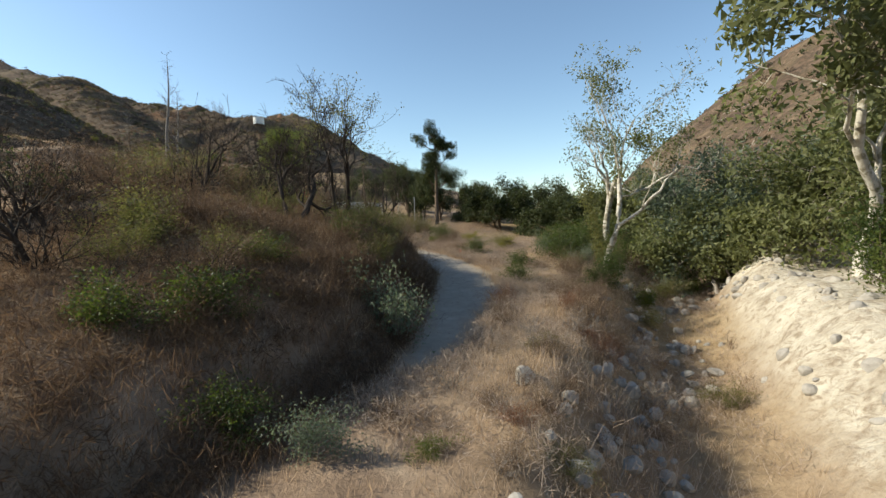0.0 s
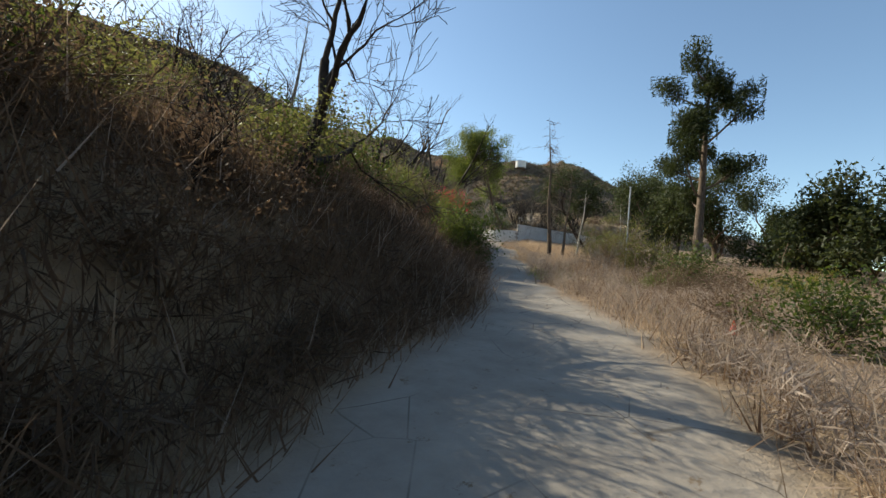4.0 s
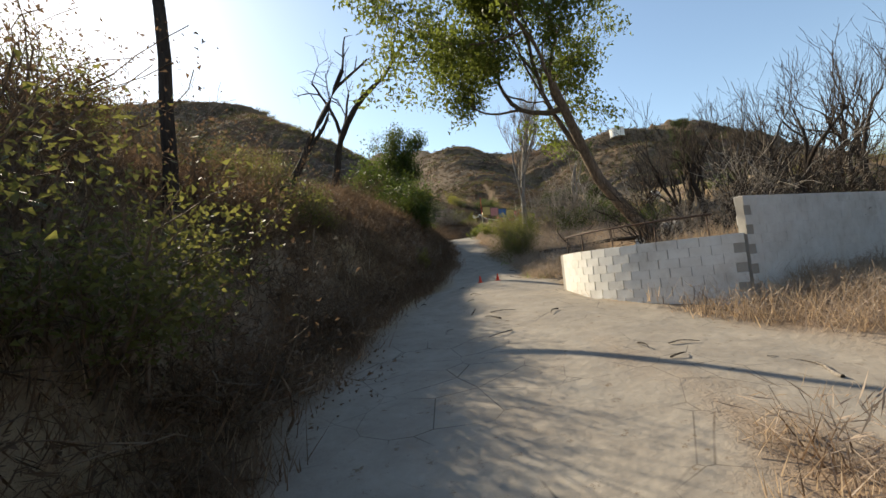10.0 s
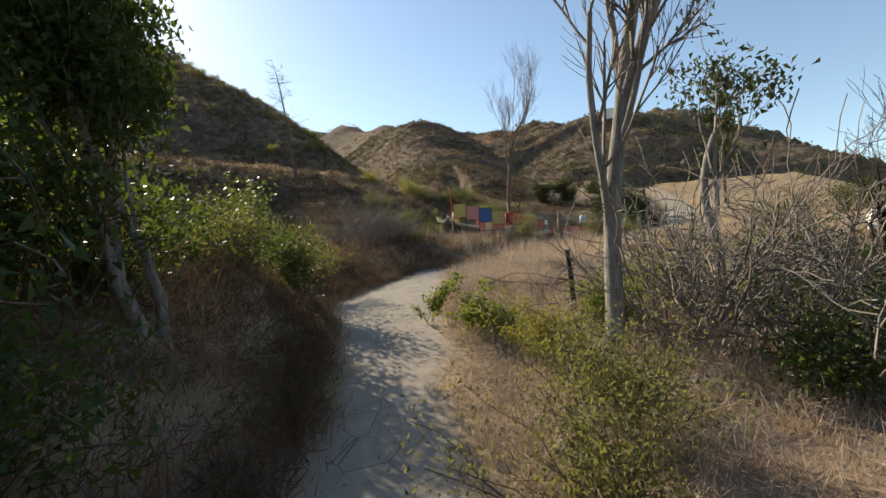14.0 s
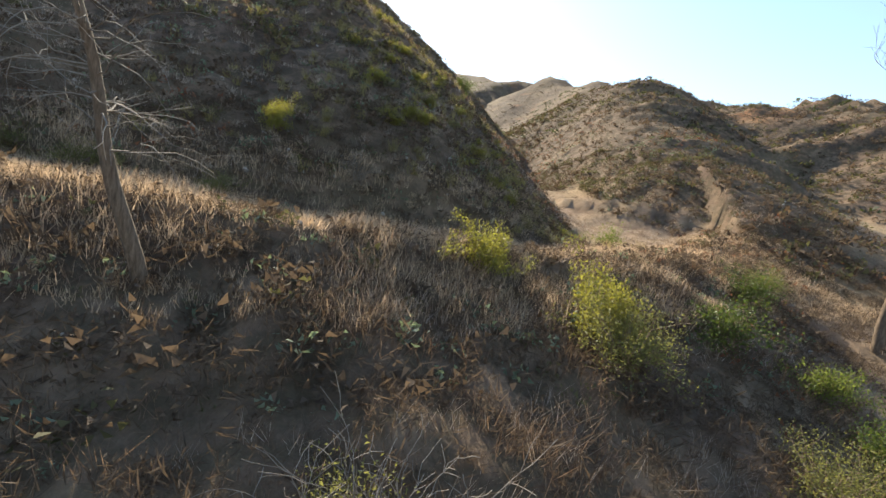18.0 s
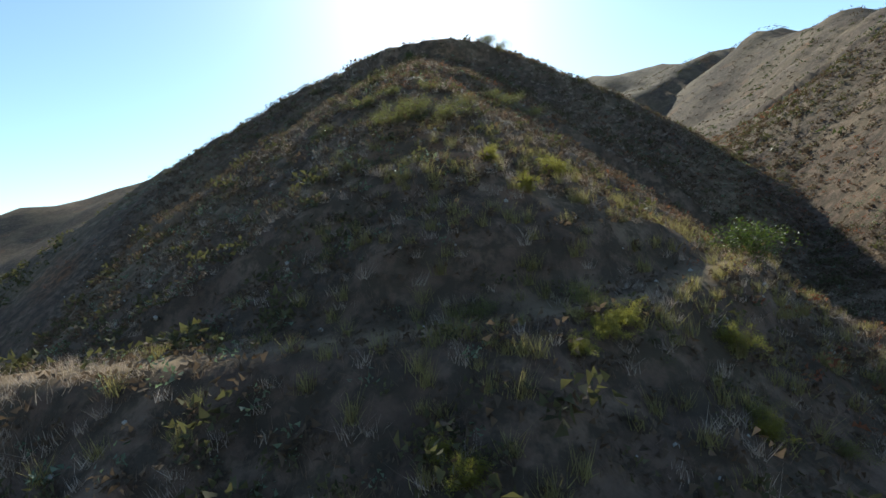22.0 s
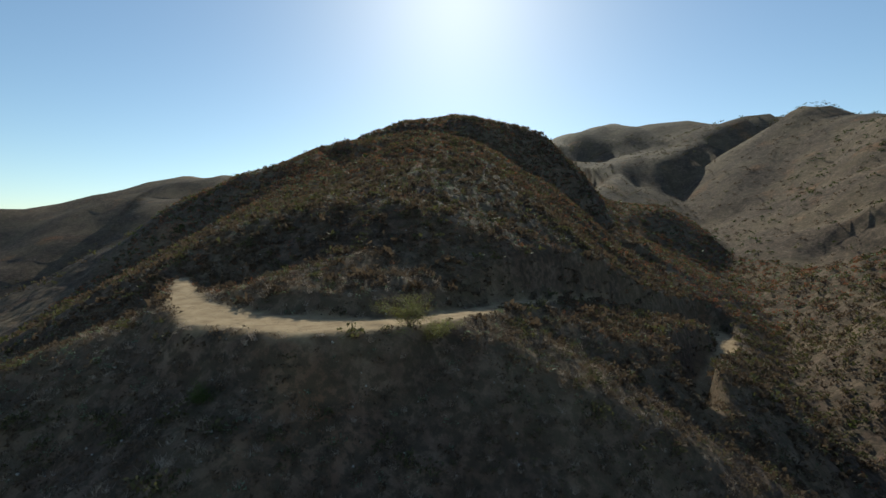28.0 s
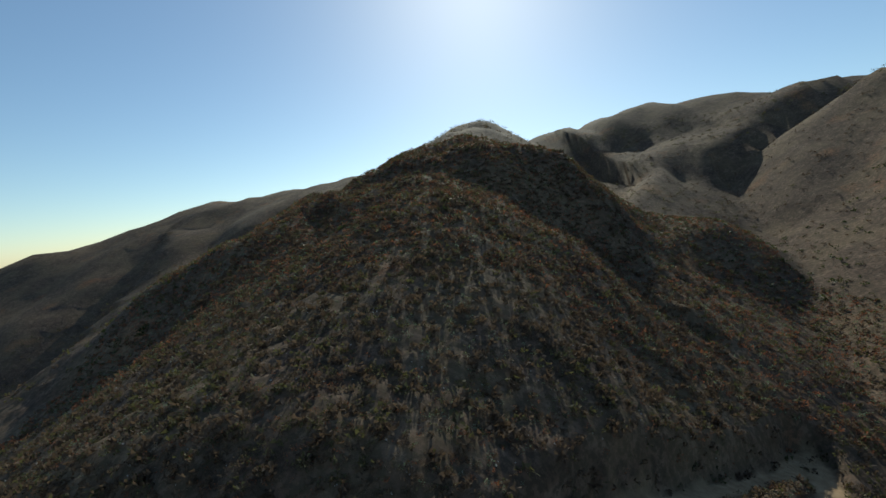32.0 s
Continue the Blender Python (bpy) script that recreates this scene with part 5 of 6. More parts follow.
def curve_points(pts, steps):
    """A smooth line through the points, evenly divided."""
    pts = np.array(pts, float)
    out = []
    n = len(pts)
    for i in range(n - 1):
        p0, p1, p2, p3 = pts[max(i - 1, 0)], pts[i], pts[i + 1], pts[min(i + 2, n - 1)]
        for f in np.linspace(0, 1, 24, endpoint=False):
            out.append(0.5 * (2 * p1 + (p2 - p0) * f + (2 * p0 - 5 * p1 + 4 * p2 - p3) * f * f + (3 * p1 - p0 - 3 * p2 + p3) * f ** 3))
    out.append(pts[-1])
    out = np.array(out)
    s = np.r_[0, np.cumsum(np.linalg.norm(np.diff(out, axis=0), axis=1))]
    return np.stack([np.interp(np.linspace(0, s[-1], steps), s, out[:, k]) for k in range(out.shape[1])], -1), s[-1]


LOW = [(70.6, 21.6), (70.1, 23.2), (70.3, 24.8), (71.25, 26.2)]
HIGH = [(70.6, 21.6), (79.2, 18.1), (88.6, 14.3)]
WALL_TOP, COURSE, LONG = 2.33, 0.2, 0.4
BLOCK_MESH = box_mesh("concrete_block", (LONG - 0.009, 0.19, COURSE - 0.0015), BLOCK, 0.002)
HALF_MESH = box_mesh("concrete_half_block", (LONG / 2 - 0.009, 0.19, COURSE - 0.0015), BLOCK, 0.002)


def block_wall(name, label, line, top_z, courses, piece_limit):
    root = tagged(new(name), label, "wall", kind="structure")
    pts, length = curve_points(line, 400)
    n = int(length / LONG)
    core, _ = curve_points(line, 40)
    d = np.gradient(core, axis=0)
    side = np.c_[-d[:, 1], d[:, 0]] / np.linalg.norm(d, axis=1)[:, None] * 0.082
    ring = np.stack([np.c_[core + side, np.full(40, top_z - courses * COURSE)], np.c_[core - side, np.full(40, top_z - courses * COURSE)],
                     np.c_[core - side, np.full(40, top_z - 0.008)], np.c_[core + side, np.full(40, top_z - 0.008)]], 1)
    i, j = np.meshgrid(np.arange(39), np.arange(4), indexing="ij")
    faces = np.stack([i * 4 + j, i * 4 + (j + 1) % 4, (i + 1) * 4 + (j + 1) % 4, (i + 1) * 4 + j], -1).reshape(-1, 4)
    faces = np.concatenate([faces, [[0, 3, 2, 1]], [[156, 157, 158, 159]]])
    part("mortar_core", mesh_of("mortar_core", ring.reshape(-1, 3), faces, MORTAR), root)
    made, rest = 0, []
    for k in range(n):
        for c in range(courses):
            s = (k + 0.5 + 0.5 * (c % 2)) * LONG
            half = s + LONG / 2 > n * LONG
            if half:
                s -= LONG / 4
            f = s / length * 399
            a = int(f)
            p = pts[a] + (pts[min(a + 1, 399)] - pts[a]) * (f - a)
            t = pts[min(a + 3, 399)] - pts[max(a - 3, 0)]
            m = pose(p[0], p[1], top_z - (c + 0.5) * COURSE, 0, 0, math.degrees(math.atan2(t[1], t[0])))
            if made < piece_limit:
                part("block", HALF_MESH if half else BLOCK_MESH, root, m=m)
                made += 1
            else:
                rest.append((HALF_MESH if half else BLOCK_MESH, m))
    if rest:
        vs, fs, base = [], [], 0
        for me, m in rest:
            v = np.array([(m @ q.co)[:] for q in me.vertices])
            vs.append(v)
            for q in me.polygons:
                fs.append(([base + w for w in q.vertices]))
            base += len(v)
        quads = [f for f in fs if len(f) == 4]
        tris = [f for f in fs if len(f) == 3]
        tagged(part("far_blocks", mesh_of("far_blocks", np.concatenate(vs), [np.array(quads), np.array(tris)], BLOCK), root), kind="stuff")
    return root


block_wall("wall_curved", "low curved pale concrete block wall beside the drive", LOW, WALL_TOP, 9, 300)
block_wall("wall_yard", "tall pale concrete block wall of the raised yard", HIGH, WALL_TOP + 0.75, 13, 156)

# pipe handrail on the low wall
rail = thing("handrail", "low rusted pipe handrail on top of the curved wall", "railing", "", pose(0, 0, WALL_TOP))
line, span = curve_points(LOW, 60)
line = line[6:56]
bend = np.r_[[[*line[-1], 0.38]]]
part("top_rail", mesh_of("top_rail", *tubes([(np.r_[np.c_[line, np.full(50, 0.46)], bend], np.full(51, 0.022))], 8), RUSTY, True), rail)
for k in (1, 13, 25, 37, 48):
    part("post", mesh_of("rail_post", *tubes([(np.array([[*line[k], -0.05], [*line[k], 0.46]]), np.full(2, 0.02))], 8), RUSTY, True), rail)


def stone_mesh(seed, mat, rough=0.28, sub=2):
    r = np.random.default_rng(seed)
    bm = bmesh.new()
    bmesh.ops.create_icosphere(bm, subdivisions=sub, radius=0.5)
    cuts = r.normal(0, 1, (7, 3))
    cuts /= np.linalg.norm(cuts, axis=1)[:, None]
    for v in bm.verts:
        c = np.array(v.co)
        for q in cuts:
            d = c @ q - 0.33
            if d > 0:
                c = c - q * d * 0.85
        c *= 1 + rough * (noise.noise(Vector(c * 3 + seed)) * 0.5)
        v.co = c
    return bm_mesh("stone", bm, mat)


STONES = [stone_mesh(k, STONE) for k in range(4)] + [stone_mesh(10 + k, STONE_DARK) for k in range(3)]


def stones_on(root, spots, size, r, pick=(0, 7), deep=0.25):
    for x, y in spots:
        s = size * r.uniform(0.5, 1.5)
        m = pose(x, y, top(x, y) + s * 0.5 * (0.5 - deep), r.uniform(0, 360), r.uniform(0, 40), r.uniform(0, 360)) @ Matrix.Diagonal((s, s * r.uniform(0.6, 1.0), s * r.uniform(0.5, 0.9), 1))
        part("stone", STONES[int(r.integers(*pick))], root, m=m)


rs = np.random.default_rng(22)
pile = thing("rock_pile", "tumbled grey broken rocks lining the gully", "rocks")
spots = []
while len(spots) < 190:
    f = rs.uniform(0, 1)
    x = 5.5 + 24 * f
    y = np.interp(x, [6, 11, 18, 30], [0.2, -1.2, -5.6, -13]) + rs.normal(0.5, 1.0)
    spots.append((x, y))
stones_on(pile, spots, 0.42, rs)
bank = thing("boulder_bank", "pale boulders lying on the white rock bank", "rocks")
stones_on(bank, [(x, np.interp(x, [0, 8, 18, 30], [0, -1.5, -6, -13]) - rs.uniform(1.6, 5.5)) for x in rs.uniform(3, 26, 90)], 0.42, rs, (0, 4), 0.66)

def cut_stone(seed):
    """A squared, worn building stone one metre across."""
    r = np.random.default_rng(seed)
    bm = bmesh.new()
    bmesh.ops.create_cube(bm, size=1.0)
    bmesh.ops.subdivide_edges(bm, edges=bm.edges[:], cuts=2, use_grid_fill=True)
    for v in bm.verts:
        v.co = Vector(np.array(v.co) * (1 - 0.22 * (np.sort(np.abs(np.array(v.co)))[1] > 0.45)) + r.normal(0, 0.035, 3))
    return bm_mesh("cut_stone", bm, PALE_STONE)


CUT = [cut_stone(k) for k in range(4)]

# ruined stonework in the yard: squared piers of rough stones in courses
def pier(label, x, y, wide, deep, courses, turn, ragged=0.0):
    ob = thing("stone_ruin", label, "ruin", "ruined stone piers", pose(x, y, top(x, y) - 0.06, 0, 0, turn))
    for c in range(courses):
        z = 0.09 + 0.17 * c
        for side, (length, off) in enumerate(((wide, -deep / 2), (wide, deep / 2), (deep, -wide / 2), (deep, wide / 2))):
            n = max(2, int(length / 0.27))
            shift = 0.5 * (c % 2)
            for k in range(n):
                if c == courses - 1 and rs.random() < ragged:
                    continue
                q = (k + 0.25 + 0.5 * shift) / n * length - length / 2
                px, py = (q, off) if side < 2 else (off, q)
                m = pose(px + rs.normal(0, 0.012), py + rs.normal(0, 0.012), z + rs.normal(0, 0.008), rs.uniform(-4, 4), rs.uniform(-4, 4), (0 if side < 2 else 90) + rs.uniform(-5, 5))
                part("stone", CUT[int(rs.integers(4))], ob, m=m @ Matrix.Diagonal((length / n * rs.uniform(1.0, 1.2), 0.26, rs.uniform(0.19, 0.23), 1)))


pier("square pier of pale rough stone with a shaded face", 78.75, 26.75, 0.62, 0.62, 4, 14)
pier("taller broken pier of stacked pale stones", 79.9, 26.1, 0.6, 0.6, 7, 8, 0.5)
pier("low broken wall of pale stones in dry grass", 77.1, 25.9, 1.3, 0.45, 3, 10, 0.4)

# fallen log and sticks
log = thing("fallen_log", "long dark fallen log lying across the dry grass", "log", "", pose(77.9, 31.3, 0))
pts = np.array([[4.6 * f, -4.7 * f + 0.3 * math.sin(6 * f), max(top(77.9 + 4.6 * f, 31.3 - 4.7 * f), 2.2) + 0.16 + 0.34 * f * f] for f in np.linspace(0, 1, 9)])
part("trunk", mesh_of("log_trunk", *tubes([(pts, np.linspace(0.06, 0.12, 9))], 9), BARK_DARK, True), log)
snags = []
for f in (0.25, 0.5, 0.7, 0.85):
    p = pts[int(f * 8)]
    grow(rs, p, (rs.normal(0, 0.5), 0.4, 0.7), 1.1, 0.03, 1, snags, 0.6, 0.2, 0, (2, 3), 0.6)
for p, q, _ in snags:
    part("broken_limb", mesh_of("log_limb", *tubes([(p, q)], 5), BARK_DARK, True), log)
for k in range(26):
    x, y = [(66.4, 24.2), (67.2, 26.0), (66.0, 22.2), (68.4, 28.4), (69.8, 29.4), (77, 31.6), (78.4, 31.0), (79.6, 30.2), (76.2, 30.8)][k % 9]
    x, y = x + rs.normal(0, 0.9), y + rs.normal(0, 0.7)
    a = rs.uniform(0, 6.3)
    ln = rs.uniform(0.25, 0.8) * (1.6 if k % 9 > 4 else 0.7)
    pts = np.array([[x + ln * f * math.cos(a), y + ln * f * math.sin(a) + 0.07 * ln * math.sin(5 * f + k), top(x + ln * f * math.cos(a), y + ln * f * math.sin(a)) + 0.02 + 0.03 * math.sin(3 * f)] for f in np.linspace(0, 1, 5)])
    tagged(part("stick", mesh_of("stick", *tubes([(pts, np.linspace(0.018, 0.007, 5))], 5), TWIG_GREY if k % 2 else BARK_DARK, True)), "weathered fallen stick lying on the ground", "stick", "fallen sticks")


def cone_thing(x, y):
    ob = thing("traffic_cone", "small red orange plastic marker cone on the track", "cone", "marker cones", pose(x, y, top(x, y)))
    part("base", box_mesh("cone_base", (0.17, 0.17, 0.02), CONE, 0.006, (0, 0, 0.012)), ob)
    bm = bmesh.new()
    bmesh.ops.create_cone(bm, cap_ends=True, segments=20, radius1=0.062, radius2=0.016, depth=0.23, matrix=Matrix.Translation((0, 0, 0.135)))
    part("body", bm_mesh("cone_body", bm, CONE, False), ob)
    return ob


cone_thing(71.75, 30.0)
for x, y in ((71.9, 29.3), (35.9, 1.9)):
    cone_thing(x, y)

# galvanised pole
pole = thing("metal_pole", "tall thin galvanised metal pole standing in dry brush", "pole", "", pose(47.8, 6.0, top(47.8, 6.0), 0, -1.5, 0))
part("shaft", mesh_of("pole_shaft", *tubes([(np.array([[0, 0, -0.2], [0, 0, 2.0], [0, 0, 4.0]]), np.full(3, 0.032))], 12), GALV, True), pole)
part("cap", cyl("pole_cap", 0.05, 0.035, GALV), pole, m=pose(0, 0, 3.98))

# short post by the track and carved post on the clearing
stub = thing("wooden_post", "weathered leaning wooden post beside the track", "post", "", pose(88.6, 40.1, top(88.6, 40.1), 0, -6, 0))
part("shaft", mesh_of("post_shaft", *tubes([(np.array([[0, 0, -0.2], [0.02, 0, 0.8], [0, 0.02, 1.75]]), np.array([0.075, 0.07, 0.06]))], 9), BARK_DARK, True), stub)
part("cap", box_mesh("post_cap", (0.16, 0.12, 0.07), STONE, 0.02, (0, 0, 1.77)), stub)
totem = thing("carved_post", "thick weathered carved wooden post on dry ground", "post", "", pose(105.9, 49.3, top(105.9, 49.3)))
zs = np.array([-0.2, 0.0, 0.5, 1.0, 1.5, 1.9, 2.05, 2.15, 2.35, 2.55, 2.62])
part("shaft", mesh_of("carved_shaft", *tubes([(np.c_[0.03 * np.sin(zs * 2), 0.02 * np.cos(zs * 3), zs], np.array([0.2, 0.19, 0.18, 0.19, 0.21, 0.2, 0.14, 0.12, 0.13, 0.11, 0.04]))], 14), WOOD_WEATHERED, True), totem)

# water tank on the far hill
tk = thing("water_tank", "round white water tank on the hilltop", "water tank", "", pose(209.5, 84.6, top(209.5, 84.6) - 0.3))
part("shell", cyl("tank_shell", 2.4, 3.0, PAINT["white"], 40), tk)
part("roof", cyl("tank_roof", 2.5, 0.35, PAINT["white"], 40, 0.4), tk, m=pose(0, 0, 3.0))

# small round pale tank behind the brush
tank2 = thing("small_tank", "small rounded white tank among the bare trees", "tank", "", pose(97.7, 33.3, top(97.7, 33.3)))
bm = bmesh.new()
bmesh.ops.create_uvsphere(bm, u_segments=20, v_segments=12, radius=0.45, matrix=Matrix.Translation((0, 0, 0.45)) @ Matrix.Diagonal((1, 1, 1.15, 1)))
part("shell", bm_mesh("small_tank_shell", bm, PAINT["white"], True), tank2)


# ---- the painted walkways on the clearing ----
ART = Matrix.Translation((102.6, 56.6, 0)) @ Matrix.Rotation(math.radians(-35), 4, "Z")


def art(x, y, z=0.0, rz=0.0):
    p = ART @ Vector((x, y, 0))
    return pose(p.x, p.y, ART_Z + z, 0, 0, -35 + rz)


ART_Z = 7.75


def panel_fence(label, start, angle, colours, wide=1.26, high=1.3, lift=0.3, fall=0.0):
    """A row of painted sheet panels in dark frames on legs."""
    ob = thing("panel_walkway", label, "walkway", "painted walkways", art(*start, 0, angle))
    for k, c in enumerate(colours):
        x = k * wide
        lift = lift - fall if k else lift
        part("panel", box_mesh("panel", (wide - 0.05, 0.025, high - 0.06), PAINT[c], 0.004, (x + wide / 2, 0, lift + high / 2)), ob, c + " painted panel")
        for sx in (0.0, wide):
            part("leg", box_mesh("panel_leg", (0.045, 0.045, lift + high + 0.35), RUSTY, 0.005, (x + sx, 0.02, (lift + high - 0.35) / 2)), ob)
        part("top_bar", box_mesh("top_bar", (wide, 0.05, 0.045), RUSTY, 0.005, (x + wide / 2, 0, lift + high)), ob)
        part("bottom_bar", box_mesh("bottom_bar", (wide, 0.05, 0.045), RUSTY, 0.005, (x + wide / 2, 0, lift)), ob)
    return ob


def ring_wall(label, at, radius, high, lift, mat, a0, a1, rim):
    """A curved sheet wall, like a part of a tub, with a pipe rim."""
    ob = thing("curved_panel", label, "walkway", "painted walkways", art(*at))
    a = np.radians(np.linspace(a0, a1, 22))
    v, f = [], []
    for r0 in (radius, radius - 0.025):
        for z in (lift, lift + high):
            v.append(np.c_[r0 * np.cos(a), r0 * np.sin(a), np.full(22, z)])
    i = np.arange(21)
    for p, q in ((0, 1), (3, 2), (1, 3), (2, 0)):
        f.append(np.stack([p * 22 + i, p * 22 + i + 1, q * 22 + i + 1, q * 22 + i], -1))
    part("sheet", mesh_of("curved_sheet", np.concatenate(v), np.concatenate(f), mat, True), ob)
    part("rim", mesh_of("curved_rim", *tubes([(np.c_[radius * np.cos(a), radius * np.sin(a), np.full(22, lift + high)], np.full(22, 0.03))], 7), rim, True), ob)
    for k in (1, 11, 20):
        part("leg", box_mesh("curved_leg", (0.05, 0.05, lift + high + 0.35), RUSTY, 0.005, (radius * math.cos(a[k]), radius * math.sin(a[k]), (lift + high - 0.35) / 2)), ob)
    return ob


panel_fence("walkway side of yellow, red and blue painted panels", (0.05, 0), 0, ["yellow", "pink", "blue", "yellow"], 1.04, 1.12, 1.85, 0.2)
panel_fence("walkway side of pale pink, white and blue panels", (2.2, 1.5), -6, ["pink", "cream", "pink", "white", "sky"], 0.8, 0.95, 0.9)
ring_wall("red curved end of the painted walkway", (5.0, 0.3), 0.75, 1.0, 1.1, PAINT["red"], -160, 60, PAINT["red"])
ring_wall("pale blue curved tub beside the walkway", (4.6, 3.1), 0.85, 0.9, 0.7, PAINT["sky"], 60, 280, STEEL)
ring_wall("yellow curved end of the painted walkway", (0.75, 0.75), 0.6, 0.9, 1.5, PAINT["yellow"], 60, 270, PAINT["yellow"])
panel_fence("second walkway side of blue, red and pink panels", (10.4, 6.9), -28, ["sky", "red", "red", "pink", "red"], 0.95, 0.85, 0.35)
ring_wall("red curved cage of the second walkway", (15.0, 4.2), 0.7, 0.85, 0.35, PAINT["red"], -150, 120, RUSTY)
panel_fence("red side of the second walkway", (6.0, 0.4), 28, ["red", "pink", "red"], 0.9, 0.8, 0.95, 0.12)

slide = thing("metal_slide", "curved half pipe slide of shiny steel with a white rim", "slide", "", art(0, 0, 0))
mid, _ = curve_points([(-0.95, -0.15, 1.78), (-0.45, 0.32, 1.52), (0.35, 0.62, 1.26), (1.3, 0.62, 1.04), (2.2, 0.5, 0.86)], 30)
go = np.gradient(mid, axis=0)
go /= np.linalg.norm(go, axis=1)[:, None]
across = np.cross(go, [0, 0, 1])
across /= np.linalg.norm(across, axis=1)[:, None]
high = np.cross(across, go)
arc = np.linspace(math.radians(-95), math.radians(95), 17)
shell = np.stack([mid + 0.46 * (across * math.sin(q) - high * math.cos(q)) + 0.2 * high for q in arc], 1)
i, j = np.meshgrid(np.arange(29), np.arange(16), indexing="ij")
f = np.stack([i * 17 + j, (i + 1) * 17 + j, (i + 1) * 17 + j + 1, i * 17 + j + 1], -1).reshape(-1, 4)
v = shell.reshape(-1, 3)
part("chute", mesh_of("slide_chute", np.concatenate([v, v - [0, 0, 0.02]]), np.concatenate([f, f[:, ::-1] + len(v)]), STEEL, True), slide)
for rim in (shell[:, 0], shell[:, -1], shell[0]):
    part("rim", mesh_of("slide_rim", *tubes([(rim, np.full(len(rim), 0.03))], 7), PAINT["white"], True), slide, "white painted rim")
for k in (2, 15, 27):
    part("leg", mesh_of("slide_leg", *tubes([(np.array([mid[k] - [0, 0, 0.26], [mid[k][0], mid[k][1], -0.3]]), np.full(2, 0.04))], 8), RUSTY, True), slide)


def banner_pole(x, y, height, label, mats, name="painted_pole"):
    ob = thing(name, label, "pole", "painted poles", art(x, y, -0.2))
    cuts = np.linspace(0, height, len(mats) + 1)
    for k, c in enumerate(mats):
        part("section", mesh_of("pole_section", *tubes([(np.array([[0, 0, cuts[k]], [0, 0, cuts[k + 1]]]), np.full(2, 0.055 - 0.004 * k))], 10), PAINT[c], True), ob, c + " painted section")
    return ob


p1 = banner_pole(-0.1, -0.05, 4.5, "tall pole painted red and cream beside the steel slide", ["red", "cream", "red", "red"])
part("cap", cyl("pole_knob", 0.075, 0.12, RUSTY), p1, m=pose(0, 0, 4.4))
banner_pole(4.5, -0.1, 3.1, "cream painted pole standing in the red tub", ["cream", "cream"])


def head_pole(x, y, height, label):
    """A pole that carries a stack of white and black banded rings."""
    ob = banner_pole(x, y, height, label, ["cream", "cream"], "ornament_pole")
    for k in range(5):
        bm = bmesh.new()
        bmesh.ops.create_uvsphere(bm, u_segments=14, v_segments=8, radius=0.17 - 0.012 * k, matrix=Matrix.Translation((0.02 * (k % 2), 0, height + 0.06 + 0.12 * k)) @ Matrix.Diagonal((1, 1, 0.5, 1)))
        part("ring", bm_mesh("ornament_ring", bm, PAINT["white"] if k % 2 == 0 else RUSTY, True), ob)
    return ob


head_pole(5.9, 4.4, 2.2, "pole topped with stacked white and dark rings")
head_pole(11.6, 7.6, 1.8, "pole topped with stacked white and dark rings")
head_pole(18.6, 10.0, 1.7, "pole topped with stacked white and dark rings")

tbl = thing("round_table", "round faded red and grey table on three legs", "table", "", art(16.3, 9.6, 0))
part("tabletop", cyl("table_top", 0.85, 0.06, PAINT["pink"], 32), tbl, m=pose(0, 0, 0.95))
for k in range(3):
    part("leg", mesh_of("table_leg", *tubes([(np.array([[0.4 * math.cos(2.1 * k), 0.4 * math.sin(2.1 * k), 0.96], [0.6 * math.cos(2.1 * k), 0.6 * math.sin(2.1 * k), -0.3]]), np.full(2, 0.035))], 7), RUSTY, True), tbl)

dm = thing("domed_stand", "pale blue rounded dome on a thin metal stand", "sculpture", "", art(13.7, 4.4, -0.4))
bm = bmesh.new()
bmesh.ops.create_uvsphere(bm, u_segments=22, v_segments=14, radius=0.31, matrix=Matrix.Translation((0, 0, 2.05)) @ Matrix.Diagonal((1, 1, 1.6, 1)))
part("dome", bm_mesh("dome", bm, PAINT["sky"], True), dm)
part("collar", cyl("dome_collar", 0.38, 0.06, RUSTY, 20), dm, m=pose(0, 0, 1.72))
for k in range(4):
    part("leg", mesh_of("dome_leg", *tubes([(np.array([[0.26 * math.cos(1.57 * k), 0.26 * math.sin(1.57 * k), 1.75], [0.26 * math.cos(1.57 * k), 0.26 * math.sin(1.57 * k), -0.3]]), np.full(2, 0.022))], 7), RUSTY, True), dm)

gate = thing("green_frame", "dark green wooden frame with a crossbeam", "frame", "", pose(117.5, 48.2, top(117.5, 48.2), 0, 0, -48))
for x in (-0.75, -0.5, 0.5, 0.75):
    part("post", box_mesh("frame_post", (0.13, 0.13, 1.7), PAINT["green"], 0.01, (x, 0, 0.8)), gate)
part("beam", box_mesh("frame_beam", (1.75, 0.2, 0.14), PAINT["green"], 0.01, (0, 0, 1.70)), gate)

# low edging wall of dry stones on the clearing
edge = thing("stone_edging", "low line of rough stones edging the clearing", "edging")
stones_on(edge, [(97 + 12 * f, 53.6 - 3.4 * f + rs.normal(0, 0.12)) for f in np.linspace(0, 1, 60)], 0.28, rs)


# ---- grass, brush and stones too many to count ----
def scatter(r, n, x0, x1, y0, y1, keep):
    """n random places in a rectangle where keep(x, y, height, bare, rock, hill) leaves them."""
    x, y = r.uniform(x0, x1, n), r.uniform(y0, y1, n)
    h, bare, rock, hill = land(x, y)
    worn = (x > 69.5) & (x < 79) & (y > 25.5) & (y < 32) & (lattice(x, y, 2.2) < 0.3)
    ok = keep(x, y, h, bare, rock, hill) & ~worn
    return np.c_[x, y, h][ok]


